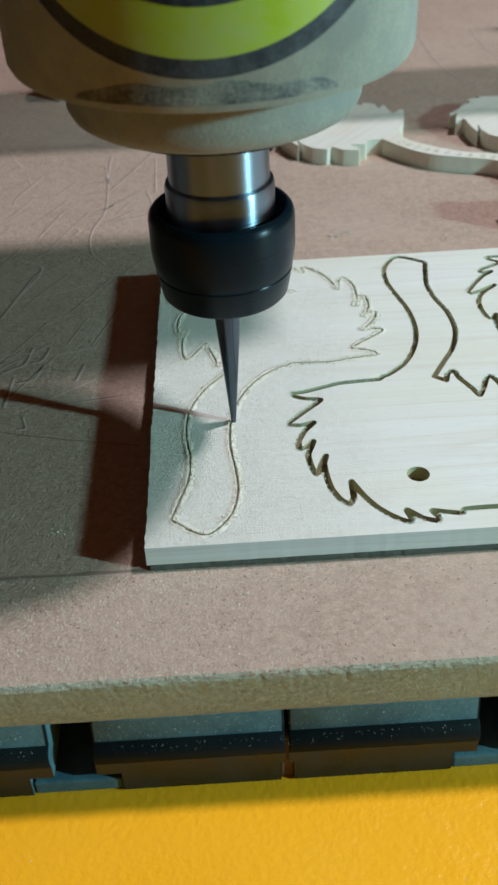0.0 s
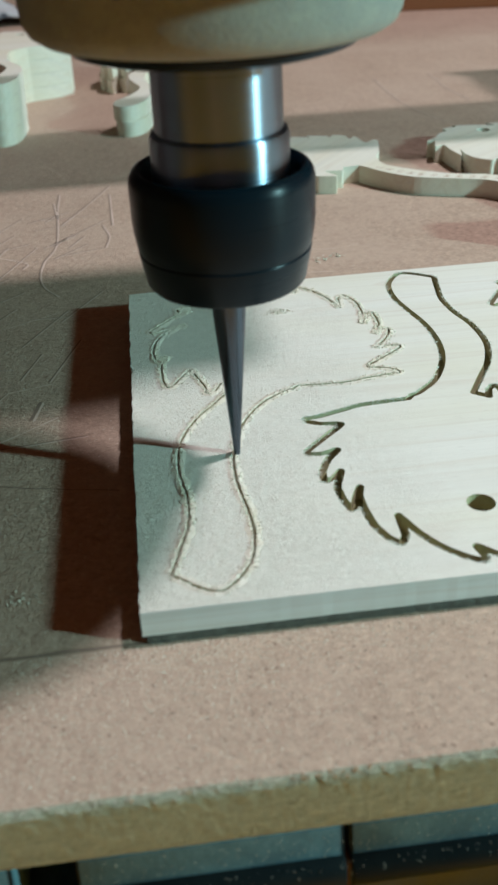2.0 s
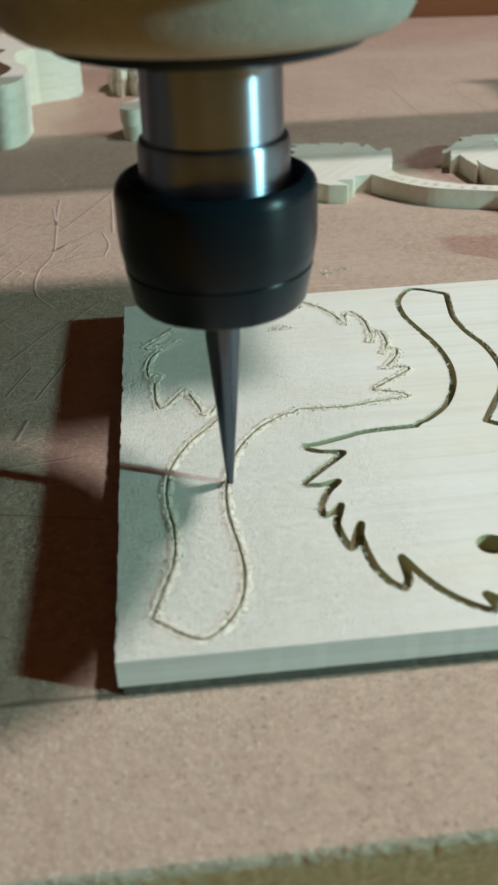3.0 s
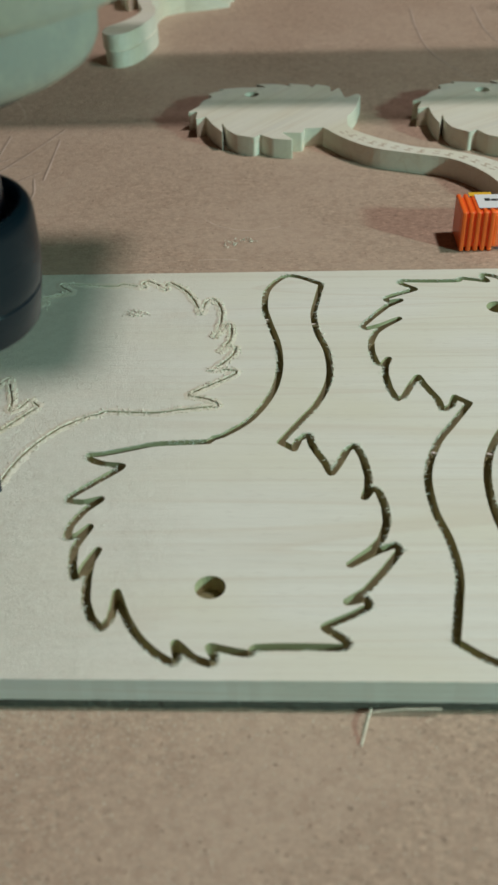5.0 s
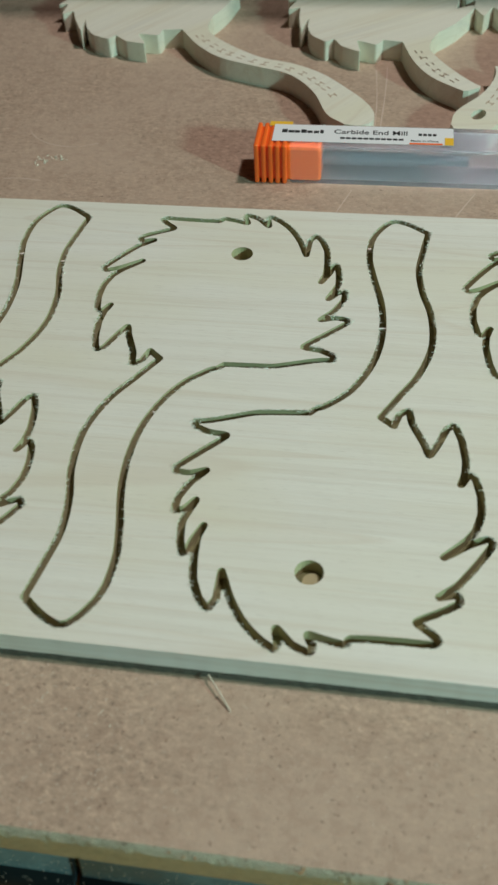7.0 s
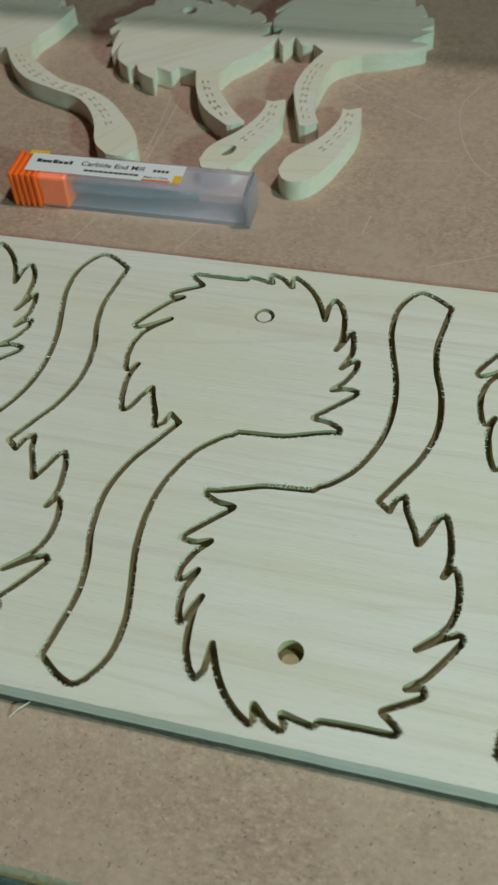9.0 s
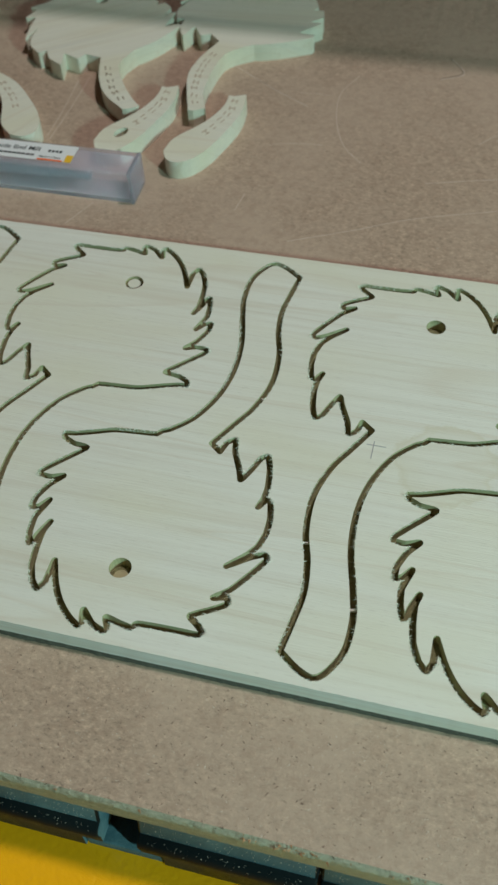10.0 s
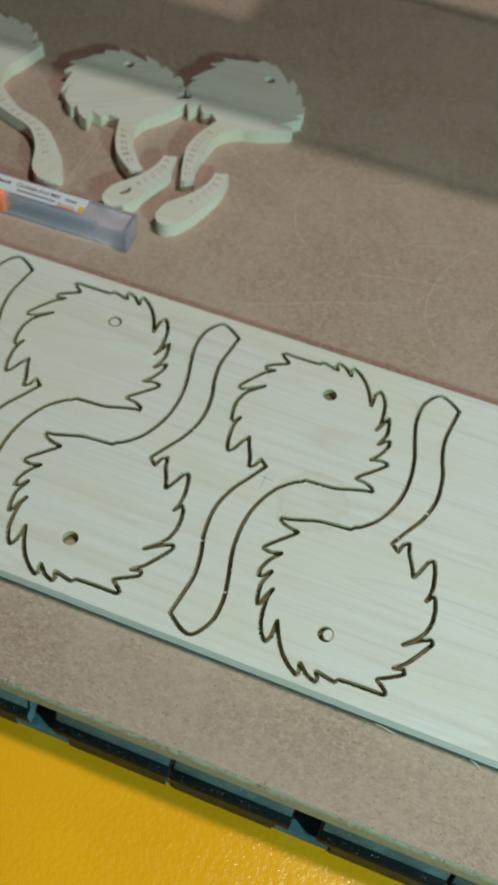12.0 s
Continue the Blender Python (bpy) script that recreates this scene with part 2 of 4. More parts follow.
def lathe(rows, sides=64, start=0.0, end=360.0):
    """Turns (radius, height) rows about the vertical axis."""
    bm = bmesh.new()
    full = end - start >= 360
    n = sides if full else sides + 1
    rings = []
    for r, z in rows:
        rings.append([bm.verts.new((r * math.cos(radians(start + (end - start) * k / sides)), r * math.sin(radians(start + (end - start) * k / sides)), z)) for k in range(n)])
    for a, b in zip(rings, rings[1:]):
        for k in range(sides):
            j = (k + 1) % n
            bm.faces.new((a[k], a[j], b[j], b[k]))
    return bm


def capped(bm):
    bmesh.ops.holes_fill(bm, edges=[e for e in bm.edges if e.is_boundary])
    return solid(bm)


def smooth_run(pts, steps=5):
    """A Catmull-Rom run through the points."""
    out = []
    p = [Vector(q) for q in pts]
    p = [2 * p[0] - p[1], *p, 2 * p[-1] - p[-2]]
    for a, b, c, d in zip(p, p[1:], p[2:], p[3:]):
        for k in range(steps):
            s = k / steps
            out.append(0.5 * ((2 * b) + (c - a) * s + (2 * a - 5 * b + 4 * c - d) * s * s + (3 * b - a - 3 * c + d) * s ** 3))
    return out + [p[-2]]


# ---- the cut-out: a round shaggy head on a curved handle; the inner corner of the handle is the origin ----
HANDLE_INNER = [(-9.7, -54.7), (-8.5, -48.5), (-7.5, -42), (-8.0, -35), (-9.5, -28), (-9.5, -19.3), (-7.0, -11.5), (-3.5, -5.7), (0, 0)]
TUFTS_LEFT = [(-2.3, 2.0), (-3.2, -0.8), (-5.0, -2.1), (-5.4, 1.2), (-7.5, 6.1), (-8.2, 8.8), (-9.8, 5.8), (-11.4, 2.1), (-12.8, 1.2), (-13.8, 4.6), (-14.3, 9.4), (-14.0, 12.4), (-13.1, 14.9), (-14.6, 12.4), (-15.6, 13.0), (-16.3, 16.8), (-16.2, 20.6), (-15.1, 24.0), (-13.4, 26.2)]
TUFTS_TOP = [(-9.4, 29.8), (-14.2, 26.6), (-16.9, 25.4), (-17.7, 26.4), (-15.0, 30.4), (-11.8, 34.6), (-8.6, 36.9), (-11.7, 36.1), (-12.1, 37.6), (-9.3, 39.3), (-5.2, 41.3), (-7.2, 42.8), (-8.7, 44.2), (-8.0, 45.0), (-4.0, 44.8), (1.0, 44.7), (4.2, 44.8), (4.8, 45.9), (7.5, 45.3), (10.5, 44.4), (9.4, 46.5), (9.9, 47.6), (12.6, 46.4), (15.2, 43.5), (14.5, 46.5), (15.2, 47.3)]
BROW = [(15.2, 47.3), (17.6, 45.6), (20.2, 42.8), (22.4, 39.0), (24.2, 34.3)]
TUFTS_RIGHT = [(24.5, 39.4), (25.6, 41.3), (27.2, 39.4), (28.5, 36.0), (28.9, 31.8), (28.9, 28.0), (28.0, 25.3), (29.6, 28.6), (30.2, 31.0), (30.9, 31.5), (31.6, 28.5), (31.8, 25.0), (29.9, 20.1), (31.7, 22.4), (33.4, 23.1), (33.2, 20.2), (31.5, 16.7), (28.9, 13.8), (31.9, 14.8), (34.4, 14.5), (34.6, 13.6), (31.3, 10.4), (26.2, 5.7), (30.0, 5.2), (32.5, 3.9), (32.6, 2.7)]
JAW = [(32.6, 2.7), (30.0, 2.4), (25.8, 1.2), (22.0, 0.1), (18.0, -0.2), (12.5, -0.4)]
HANDLE_OUTER = [(11.4, -1.5), (9.4, -2.6), (5.2, -6.7), (1.6, -13.7), (-0.1, -21.5), (0.0, -30.5), (1.8, -40.0), (2.6, -46), (1.8, -53), (-1.8, -58.4), (-5.2, -58.0), (-9.7, -54.7)]
EYE_HOLE, EYE_RADIUS = Vector((10.7, 33.6)), 2.3
# where the eight outlines lie on the board: inner corner and turn
LAID = [(22.6, 62.8, -5.4), (66.8, 52.3, 181.3), (100.6, 63.4, 0.0), (142.8, 52.3, 182.75), (175.8, 63.6, 1.65), (218.5, 52.4, 182.45), (251.6, 63.2, 2.25), (294.3, 52.6, 182.8)]
SHEET_Z = -5.6


# the loose pieces are of an earlier cut, with a thinner and more bent handle
BENT_INNER = [(-8.9, -69.6), (-8.0, -63), (-2.8, -54.5), (0, -47), (0.5, -40), (-2, -31.5), (-4.7, -20.5), (-3.6, -10.5), (0, 0)]
BENT_OUTER = [(10.4, -1.3), (6.0, -4.6), (3.4, -8.8), (2.2, -18.8), (2.6, -29.5), (5.6, -38.3), (6.6, -48), (4.8, -59), (3.0, -66.0), (0.2, -71.4), (-3.4, -73.9), (-6.8, -73.0), (-8.9, -69.6)]


LOOSE_LEFT = [(-3.8, 4.0), (-7.0, 2.3), (-10.0, 7.8), (-11.2, 5.0), (-12.8, 1.2), (-15.4, 7.0), (-14.7, 11.9), (-17.8, 11.5), (-19.0, 17.4), (-17.2, 22.5), (-13.7, 27.3)]
LOOSE_TOP = [(-20.0, 21.5), (-16.0, 29.4), (-12.6, 34.4), (-16.7, 35.1), (-10.7, 39.4), (-13.4, 41.3), (-6.5, 42.3), (-2.3, 44.4), (1.7, 44.1), (3.0, 47.0), (5.8, 46.5), (9.0, 44.9), (8.5, 47.0)]
LOOSE_BROW = [(8.5, 47.0), (13.8, 41.9), (18.6, 35.6)]
LOOSE_RIGHT = [(19.0, 40.0), (22.8, 35.3), (23.8, 29.5), (25.3, 32.1), (28.0, 25.5), (26.0, 23.2), (29.9, 24.0), (30.7, 19.3), (26.3, 15.7), (31.6, 16.3), (24.0, 8.8), (29.9, 8.3), (29.2, 6.5)]
LOOSE_JAW = [(29.2, 6.5), (20.2, 2.0), (15.0, 0.2), (11.6, -0.6)]
LOOSE_EYE = Vector((10.6, 35.2))


def worn(pts, ratios=(0.12, 0.25)):
    """Rounds the corners of an open run, as a round cutter does."""
    pts = [Vector(p) for p in pts]
    for r in ratios:
        out = [pts[0]]
        for a, b in zip(pts, pts[1:]):
            out += [a.lerp(b, r), b.lerp(a, r)]
        pts = [*out, pts[-1]]
    return pts


def outline(inner, outer, left, top, brow, right, jaw):
    pts = smooth_run(inner)[:-1] + [Vector((0, 0))] + worn(left + top) + smooth_run(brow, 4)[1:]
    return pts + worn(right) + smooth_run(jaw, 4)[1:] + smooth_run(outer)[:-1]


def inside(poly, q):
    """Which of the points q lie in the polygon."""
    hit = np.zeros(len(q), bool)
    for a, b in zip(poly, np.roll(poly, -1, 0)):
        if a[1] != b[1]:
            cross = (a[1] > q[:, 1]) != (b[1] > q[:, 1])
            hit ^= cross & (q[:, 0] < (b[0] - a[0]) * (q[:, 1] - a[1]) / (b[1] - a[1]) + a[0])
    return hit


def nearness(poly, q):
    """The distance of the points q from the closed line."""
    best = np.full(len(q), 1e9)
    for a, b in zip(poly, np.roll(poly, -1, 0)):
        ab = b - a
        s = np.clip(((q - a) @ ab) / max(ab @ ab, 1e-9), 0, 1)
        best = np.minimum(best, np.hypot(*(q - a - s[:, None] * ab).T))
    return best


def circle(c, r, n=20):
    return [c + Vector((r * math.cos(2 * math.pi * k / n), r * math.sin(2 * math.pi * k / n))) for k in range(n)]


class Plan:
    """A flat net of triangles that holds the given lines."""

    def __init__(self):
        self.v, self.e = [], []

    def loop(self, pts):
        n = len(self.v)
        self.v += [Vector((p[0], p[1])) for p in pts]
        self.e += [(n + k, n + (k + 1) % len(pts)) for k in range(len(pts))]

    def lines(self, pairs):
        for a, b in pairs:
            n = len(self.v)
            self.v += [Vector((a[0], a[1])), Vector((b[0], b[1]))]
            self.e.append((n, n + 1))

    def net(self):
        from mathutils.geometry import delaunay_2d_cdt
        v, _, f, *_ = delaunay_2d_cdt(self.v, self.e, [], 0, 1e-4)
        xy = np.array([(p.x, p.y) for p in v])
        f = [t for t in f if len(t) == 3]
        return xy, f, np.array([xy[list(t)].mean(0) for t in f])


def slab(xy, faces, top, bottom, lid=0, wall=1, floor=True, cut=None):
    """A solid from flat triangles: top faces, walls round their border, and a bottom."""
    bm = bmesh.new()
    up, dn = {}, {}
    edges = {}
    for t in faces:
        for i in t:
            if i not in up:
                up[i] = bm.verts.new((*xy[i], top))
        vs = [up[i] for i in t]
        f = bm.faces.new(vs)
        f.normal_update()
        if f.normal.z < 0:
            f.normal_flip()
        f.material_index = lid
        for a, b in zip(t, (*t[1:], t[0])):
            k = (min(a, b), max(a, b))
            edges[k] = edges.get(k, 0) + 1
    for (a, b), n in edges.items():
        if n == 1:
            for i in (a, b):
                if i not in dn:
                    dn[i] = bm.verts.new((*xy[i], bottom))
            f = bm.faces.new((up[a], up[b], dn[b], dn[a]))
            f.material_index = wall if cut is None or min(xy[a][0], xy[b][0]) < 3.6 or max(xy[a][0], xy[b][0]) > 479 or min(xy[a][1], xy[b][1]) < 2.9 or min(xy[a][1], xy[b][1]) > 112.2 else cut
    if floor:
        for t in faces:
            for i in t:
                if i not in dn:
                    dn[i] = bm.verts.new((*xy[i], bottom))
            f = bm.faces.new([dn[i] for i in t])
            f.material_index = wall
    return solid(bm) if floor else bm


OUTLINE = outline(HANDLE_INNER, HANDLE_OUTER, TUFTS_LEFT, TUFTS_TOP, BROW, TUFTS_RIGHT, JAW)
LINE = np.array([(p.x, p.y) for p in OUTLINE])
BENT = outline(BENT_INNER, BENT_OUTER, LOOSE_LEFT, LOOSE_TOP, LOOSE_BROW, LOOSE_RIGHT, LOOSE_JAW)
BENT_LINE = np.array([(p.x, p.y) for p in BENT])


def stroke(plan, half, move=lambda p: p):
    """Adds the bands of a cutter of that half width along the outline."""
    for a, b in zip(OUTLINE, OUTLINE[1:] + OUTLINE[:1]):
        d = (b - a)
        if d.length > 1e-6:
            n = Vector((-d.y, d.x)).normalized() * half
            plan.loop([move(p) for p in (a + n, b + n, b - n, a - n)])
    for k, p in enumerate(OUTLINE):
        a, b = OUTLINE[k - 1], OUTLINE[(k + 1) % len(OUTLINE)]
        if (p - a).length and (b - p).length and (p - a).angle(b - p) > 0.35:
            plan.loop([move(q) for q in circle(p, half, 10)])


def border(faces):
    n = {}
    for t in faces:
        for a, b in zip(t, (*t[1:], t[0])):
            k = (min(a, b), max(a, b))
            n[k] = n.get(k, 0) + 1
    return [k for k, c in n.items() if c == 1]


def cut_shape(half):
    """The island that is left inside the cut, and the cut's outer border."""
    plan = Plan()
    stroke(plan, half)
    plan.loop(circle(EYE_HOLE, EYE_RADIUS))
    plan.loop([(-30, -75), (45, -75), (45, 60), (-30, 60)])
    xy, f, c = plan.net()
    near, within = nearness(LINE, c), inside(LINE, c)
    eye = np.hypot(*(c - np.array(EYE_HOLE)).T) < EYE_RADIUS * 0.985
    island = [t for t, n, w, e in zip(f, near, within, eye) if w and n > half * 0.97 and not e]
    whole = [t for t, n, w in zip(f, near, within) if w or n <= half * 0.97]
    return xy, island, [(xy[a], xy[b]) for a, b in border(whole)]


CUT = 0.69
ISLE_XY, ISLE, RIM = cut_shape(CUT)


# ---- the machine table ----
SLOTS = [-11.6 + 77.15 * k for k in range(-3, 9)]
TABLE_Z, FRAME_Z = -17.6, -35.6


def slat(x0, x1, tee_left, tee_right):
    """One extruded slat: a dusty sloping front edge, a dark rounded nose and a glossy face cut back below for the T slot."""
    bm = bmesh.new()
    rows = [(520, TABLE_Z), (-22.2, TABLE_Z), (-22.6, -17.9), (-23.45, -22.5), (-24.2, -22.7), (-25.0, -23.2), (-25.6, -24.2), (-25.7, -25.6), (-25.3, -26.6), (-24.8, -27.0), (-24.9, -30.2), (520, -30.2)]
    ends = [[bm.verts.new((x, y, z)) for y, z in rows] for x in (x0, x1)]
    for k in range(len(rows)):
        f = bm.faces.new((ends[0][k], ends[0][k - 1], ends[1][k - 1], ends[1][k]))
        f.material_index = 1 if k in (1, 2, 3) else 2 if k == 10 else 0
    for e in ends:
        bm.faces.new(e).material_index = 1
    lower = [(520, -30.2), (-24.9, -30.2), (-25.0, FRAME_Z + 0.4), (-24.7, FRAME_Z + 0.05), (520, FRAME_Z + 0.05)]
    ends = [[bm.verts.new((x, y, z)) for y, z in lower] for x in (x0 + tee_left, x1 - tee_right)]
    for k in range(len(lower)):
        f = bm.faces.new((ends[0][k], ends[0][k - 1], ends[1][k - 1], ends[1][k]))
        f.material_index = 2
    for e in ends:
        bm.faces.new(e).material_index = 1
    solid(bm)
    es = [e for e in bm.edges if all(v.co.y < -20 and v.co.z > -27 for v in e.verts) and abs(e.verts[0].co.x - e.verts[1].co.x) < 0.01]
    bmesh.ops.bevel(bm, geom=es, offset=0.5, segments=2, profile=0.5, affect="EDGES")
    return bm


def build_table():
    # yellow painted frame under the table's front edge
    frame_bar = base("machine_frame", "yellow painted steel machine frame below the slotted table", "machine frame", 0, 0, 0, kind="structure")
    part("top_plate", block(-420, 760, -130, -8, -62, FRAME_Z, 2, 3), YELLOW, frame_bar)
    part("front_plate", block(-420, 760, -129, -125, -320, -61.9), YELLOW, frame_bar)
    table = base("slotted_table", "dark anodised slotted machine table, dusty, under the fibreboard", "machine table", 0, 0, 0, kind="structure")
    # pairs of joined slats with a T slot between the pairs
    for a, b in zip(SLOTS, SLOTS[1:]):
        mid = (a + b) / 2
        part("slat", slat(a + 3.9, mid - 0.3, 4.4, 0.9), (SLAT, SLAT_TOP, SLAT_FACE), table, smooth=True)
        part("slat", slat(mid + 0.3, b - 3.9, 0.9, 4.4), (SLAT, SLAT_TOP, SLAT_FACE), table, smooth=True)
        part("seam_rib", block(mid - 1.2, mid + 1.2, -24.3, -18, FRAME_Z + 0.5, -23.4, 0.2, 1), RUST, table, "thin rust-brown seam strip")
        part("slot_floor", block(a - 8.1, a + 8.1, -24.6, 520, FRAME_Z + 0.02, -32.2, 0.5), SLAT_TOP, table)


def build_spoilboard():
    sheet = base("spoilboard", "brown fibreboard spoilboard with scored traces and wood dust", "spoilboard", kind="structure")
    bm = block(-420, 760, -22.4, 900, TABLE_Z + 0.05, SHEET_Z)
    for f in bm.faces:
        f.material_index = 0 if f.normal.z > 0.5 else 1
    # the sawn front edge: a crumbled upper corner, then a rough face cut back towards the table
    profile = ((-22.4, 0, 0), (-23.35, -0.02, 0.25), (-23.85, -0.28, 0.7), (-24.2, -0.8, 1.0), (-24.25, -1.7, 0.5), (-24.0, -4.2, 0.2), (-23.5, -7.8, 0.2), (-23.0, -10.6, 0.2), (-22.6, -11.95, 0.2))
    rows = []
    for x in [-420 + 10 * k for k in range(35)] + [-70 + 0.8 * k for k in range(576)] + [391 + 9 * k for k in range(42)]:
        row = []
        for y, z, loose in profile:
            n = 0.30 * noise.noise(Vector((x * 0.9, z * 1.4, 1))) + 0.22 * noise.noise(Vector((x * 0.13, z * 0.5, 9)))
            row.append(bm.verts.new((x, y + loose * n, SHEET_Z + z - 0.6 * loose * abs(n) * (z > -1))))
        rows.append(row)
    for r, q in zip(rows, rows[1:]):
        for k in range(len(profile) - 1):
            bm.faces.new((r[k], r[k + 1], q[k + 1], q[k])).material_index = 1 if k else 0
    part("sheet", bm, (MDF, MDF_EDGE), sheet)
    rng = random.Random(4)

    def ribbon(pts, wide, mat, name="scored_line", z=SHEET_Z + 0.03):
        bm = bmesh.new()
        rows = []
        for a, p, b in zip([pts[0], *pts], pts, [*pts[1:], pts[-1]]):
            d = (b - a)
            n = Vector((-d.y, d.x)).normalized() * wide * rng.uniform(0.3, 0.6)
            rows.append((bm.verts.new((*(p + n), z)), bm.verts.new((*(p - n), z))))
        for r, s in zip(rows, rows[1:]):
            bm.faces.new((r[0], r[1], s[1], s[0]))
        return part(name, solid(bm), mat, sheet)

    # the score that runs on under the board, and a fainter one behind it
    ribbon([Vector((-204 + 4 * k, 1.85 + rng.uniform(-0.15, 0.15))) for k in range(53)], 0.95, TRACE)
    ribbon([Vector((-80 + 4 * k, 60 + rng.uniform(-0.3, 0.3) - 1.0 * k)) for k in range(21)], 0.35, TRACE)
    # outlines of earlier cut-outs that the cutter scored into the sheet: a dark stroke with a pale burr
    near = ([(-29.5, 83.7), (-30.5, 76.7), (-32.9, 74.7), (-35.9, 72.5)], [(-25, 83.2), (-26.6, 77.6), (-29.1, 76.6)], [(-25.6, 75.7), (-27.6, 69.4), (-31.2, 68)], [(-32.5, 70.4), (-33, 58.1)],
            [(-17.1, 67.5), (-15.6, 74.6)], [(-28, 53.8), (-26.8, 49.5), (-28.5, 49.1)], [(-36.3, 112.8), (-32.5, 125.1)], [(-41.9, 135.5), (-32.9, 128.3), (-34.9, 120.3), (-40.2, 99.7)], [(-45, 129.8), (-37.1, 123.9)])
    mid = ([(-18, 212), (-18, 198), (-17, 177), (-17, 163), (-19.5, 153), (-20, 143), (-18.5, 135), (-14.5, 128)], [(-4, 179), (-2, 169), (-3, 160)], [(-36, 148.5), (-32.5, 159.8), (-30.3, 166.3)], [(-32.4, 159), (-24.4, 153), (-25, 149)],
           [(-2, 208), (-1, 178)], [(-16, 182), (-8, 201), (-2, 217)], [(-47.5, 146), (-37.7, 145.9)], [(-41.3, 195.7), (-47.7, 175.3), (-36.4, 169.3)], [(-19.5, 203), (-17.6, 188)])
    back = ([(-55.6, 196.7), (-45, 195.2)], [(-55.2, 219.3), (-49.5, 206.6), (-44.4, 204.8)], [(-54, 243), (-35, 237)], [(-51, 221), (-40, 220)], [(-47, 201), (-44, 190)], [(118, 348), (117.5, 324), (119, 294), (124, 274), (132, 257)], [(144, 352), (143.5, 319), (146, 297)], [(247.4, 211.1), (254.2, 215.6), (249.5, 223.3)], [(180.3, 208.9), (195.5, 197.9), (209.5, 189.5)])
    for wide, strokes in ((0.75, near), (0.6, mid), (0.55, back)):
        for pts in strokes:
            run = smooth_run(pts, 6)
            ribbon(run, wide, TRACE)
            ribbon([p + Vector((wide * 0.75, -wide * 0.6)) for p in run], wide * 0.7, SCUFF, "scored_burr", SHEET_Z + 0.035)
    # many fine straight scores that cross one another beside the board
    for k in range(46):
        x, y = rng.uniform(-75, -13), rng.uniform(52, 190)
        d, n = radians(rng.gauss(58, 9) if k % 4 else rng.gauss(12, 14)), rng.uniform(8, 26)
        run = [Vector((x + n * j / 6 * math.cos(d), y + n * j / 6 * math.sin(d))) for j in range(7)]
        run = [p for p in run if p.x < -3]
        if len(run) > 2:
            ribbon(run, 0.42, TRACE)
            ribbon([p + Vector((0.32, -0.25)) for p in run], 0.3, SCUFF, "scored_burr", SHEET_Z + 0.035)
    # pale rubbed arcs and straight scuffs
    for pts in ([(-30, 55.1), (-21, 61), (-11.7, 67.7)], [(-23.4, 79.3), (-13.4, 82)], [(222.7, 208.4), (218.7, 197.3), (220.1, 183.7), (224.6, 171.4), (231.2, 163.8)], [(290, 190), (283, 178), (279.5, 165), (280, 150), (287, 136)], [(268, 182), (281, 187), (293, 189)], [(218, 126.7), (233.6, 134.1), (250.1, 142.5), (271.9, 150.1)], [(250.4, 158.1), (270.1, 163.7), (284, 166)], [(263, 179), (267.4, 184), (276, 189)], [(137.4, 192.4), (137.5, 175.6), (137.1, 158.4)], [(134.4, 190), (135.5, 173.6), (135.7, 159.8)], [(132, 131), (128.9, 121)], [(160.7, 132), (156.1, 122)], [(201.8, 144.1), (200.8, 136.5)],
                [(160, 158), (156, 148), (152, 141)], [(-60, 101), (-30, 110), (-14, 118)]):
        ribbon(smooth_run(pts, 7), 0.3, SCUFF, "scuff")
    for k in range(16):
        x, y, d = rng.uniform(-60, 330), rng.uniform(122, 320), rng.uniform(0, 6.28)
        run, bend = [], rng.uniform(-0.12, 0.12)
        p = Vector((x, y))
        for _ in range(rng.randint(6, 16)):
            run.append(p.copy())
            p += Vector((math.cos(d), math.sin(d))) * 1.6
            d += bend
        ribbon(run, 0.25, SCUFF, "scratch")


def laid(k):
    """From the cut-out's own plan to the board's, for outline k."""
    x, y, turn = LAID[k]
    c, n = math.cos(radians(turn)), math.sin(radians(turn))
    return lambda p: Vector((x + p[0] * c - p[1] * n, y + p[0] * n + p[1] * c))


def unlaid(k, q):
    """The way back, for many points."""
    x, y, turn = LAID[k]
    c, n = math.cos(radians(turn)), math.sin(radians(turn))
    d = q - np.array((x, y))
    return np.stack([d[:, 0] * c + d[:, 1] * n, -d[:, 0] * n + d[:, 1] * c], 1)


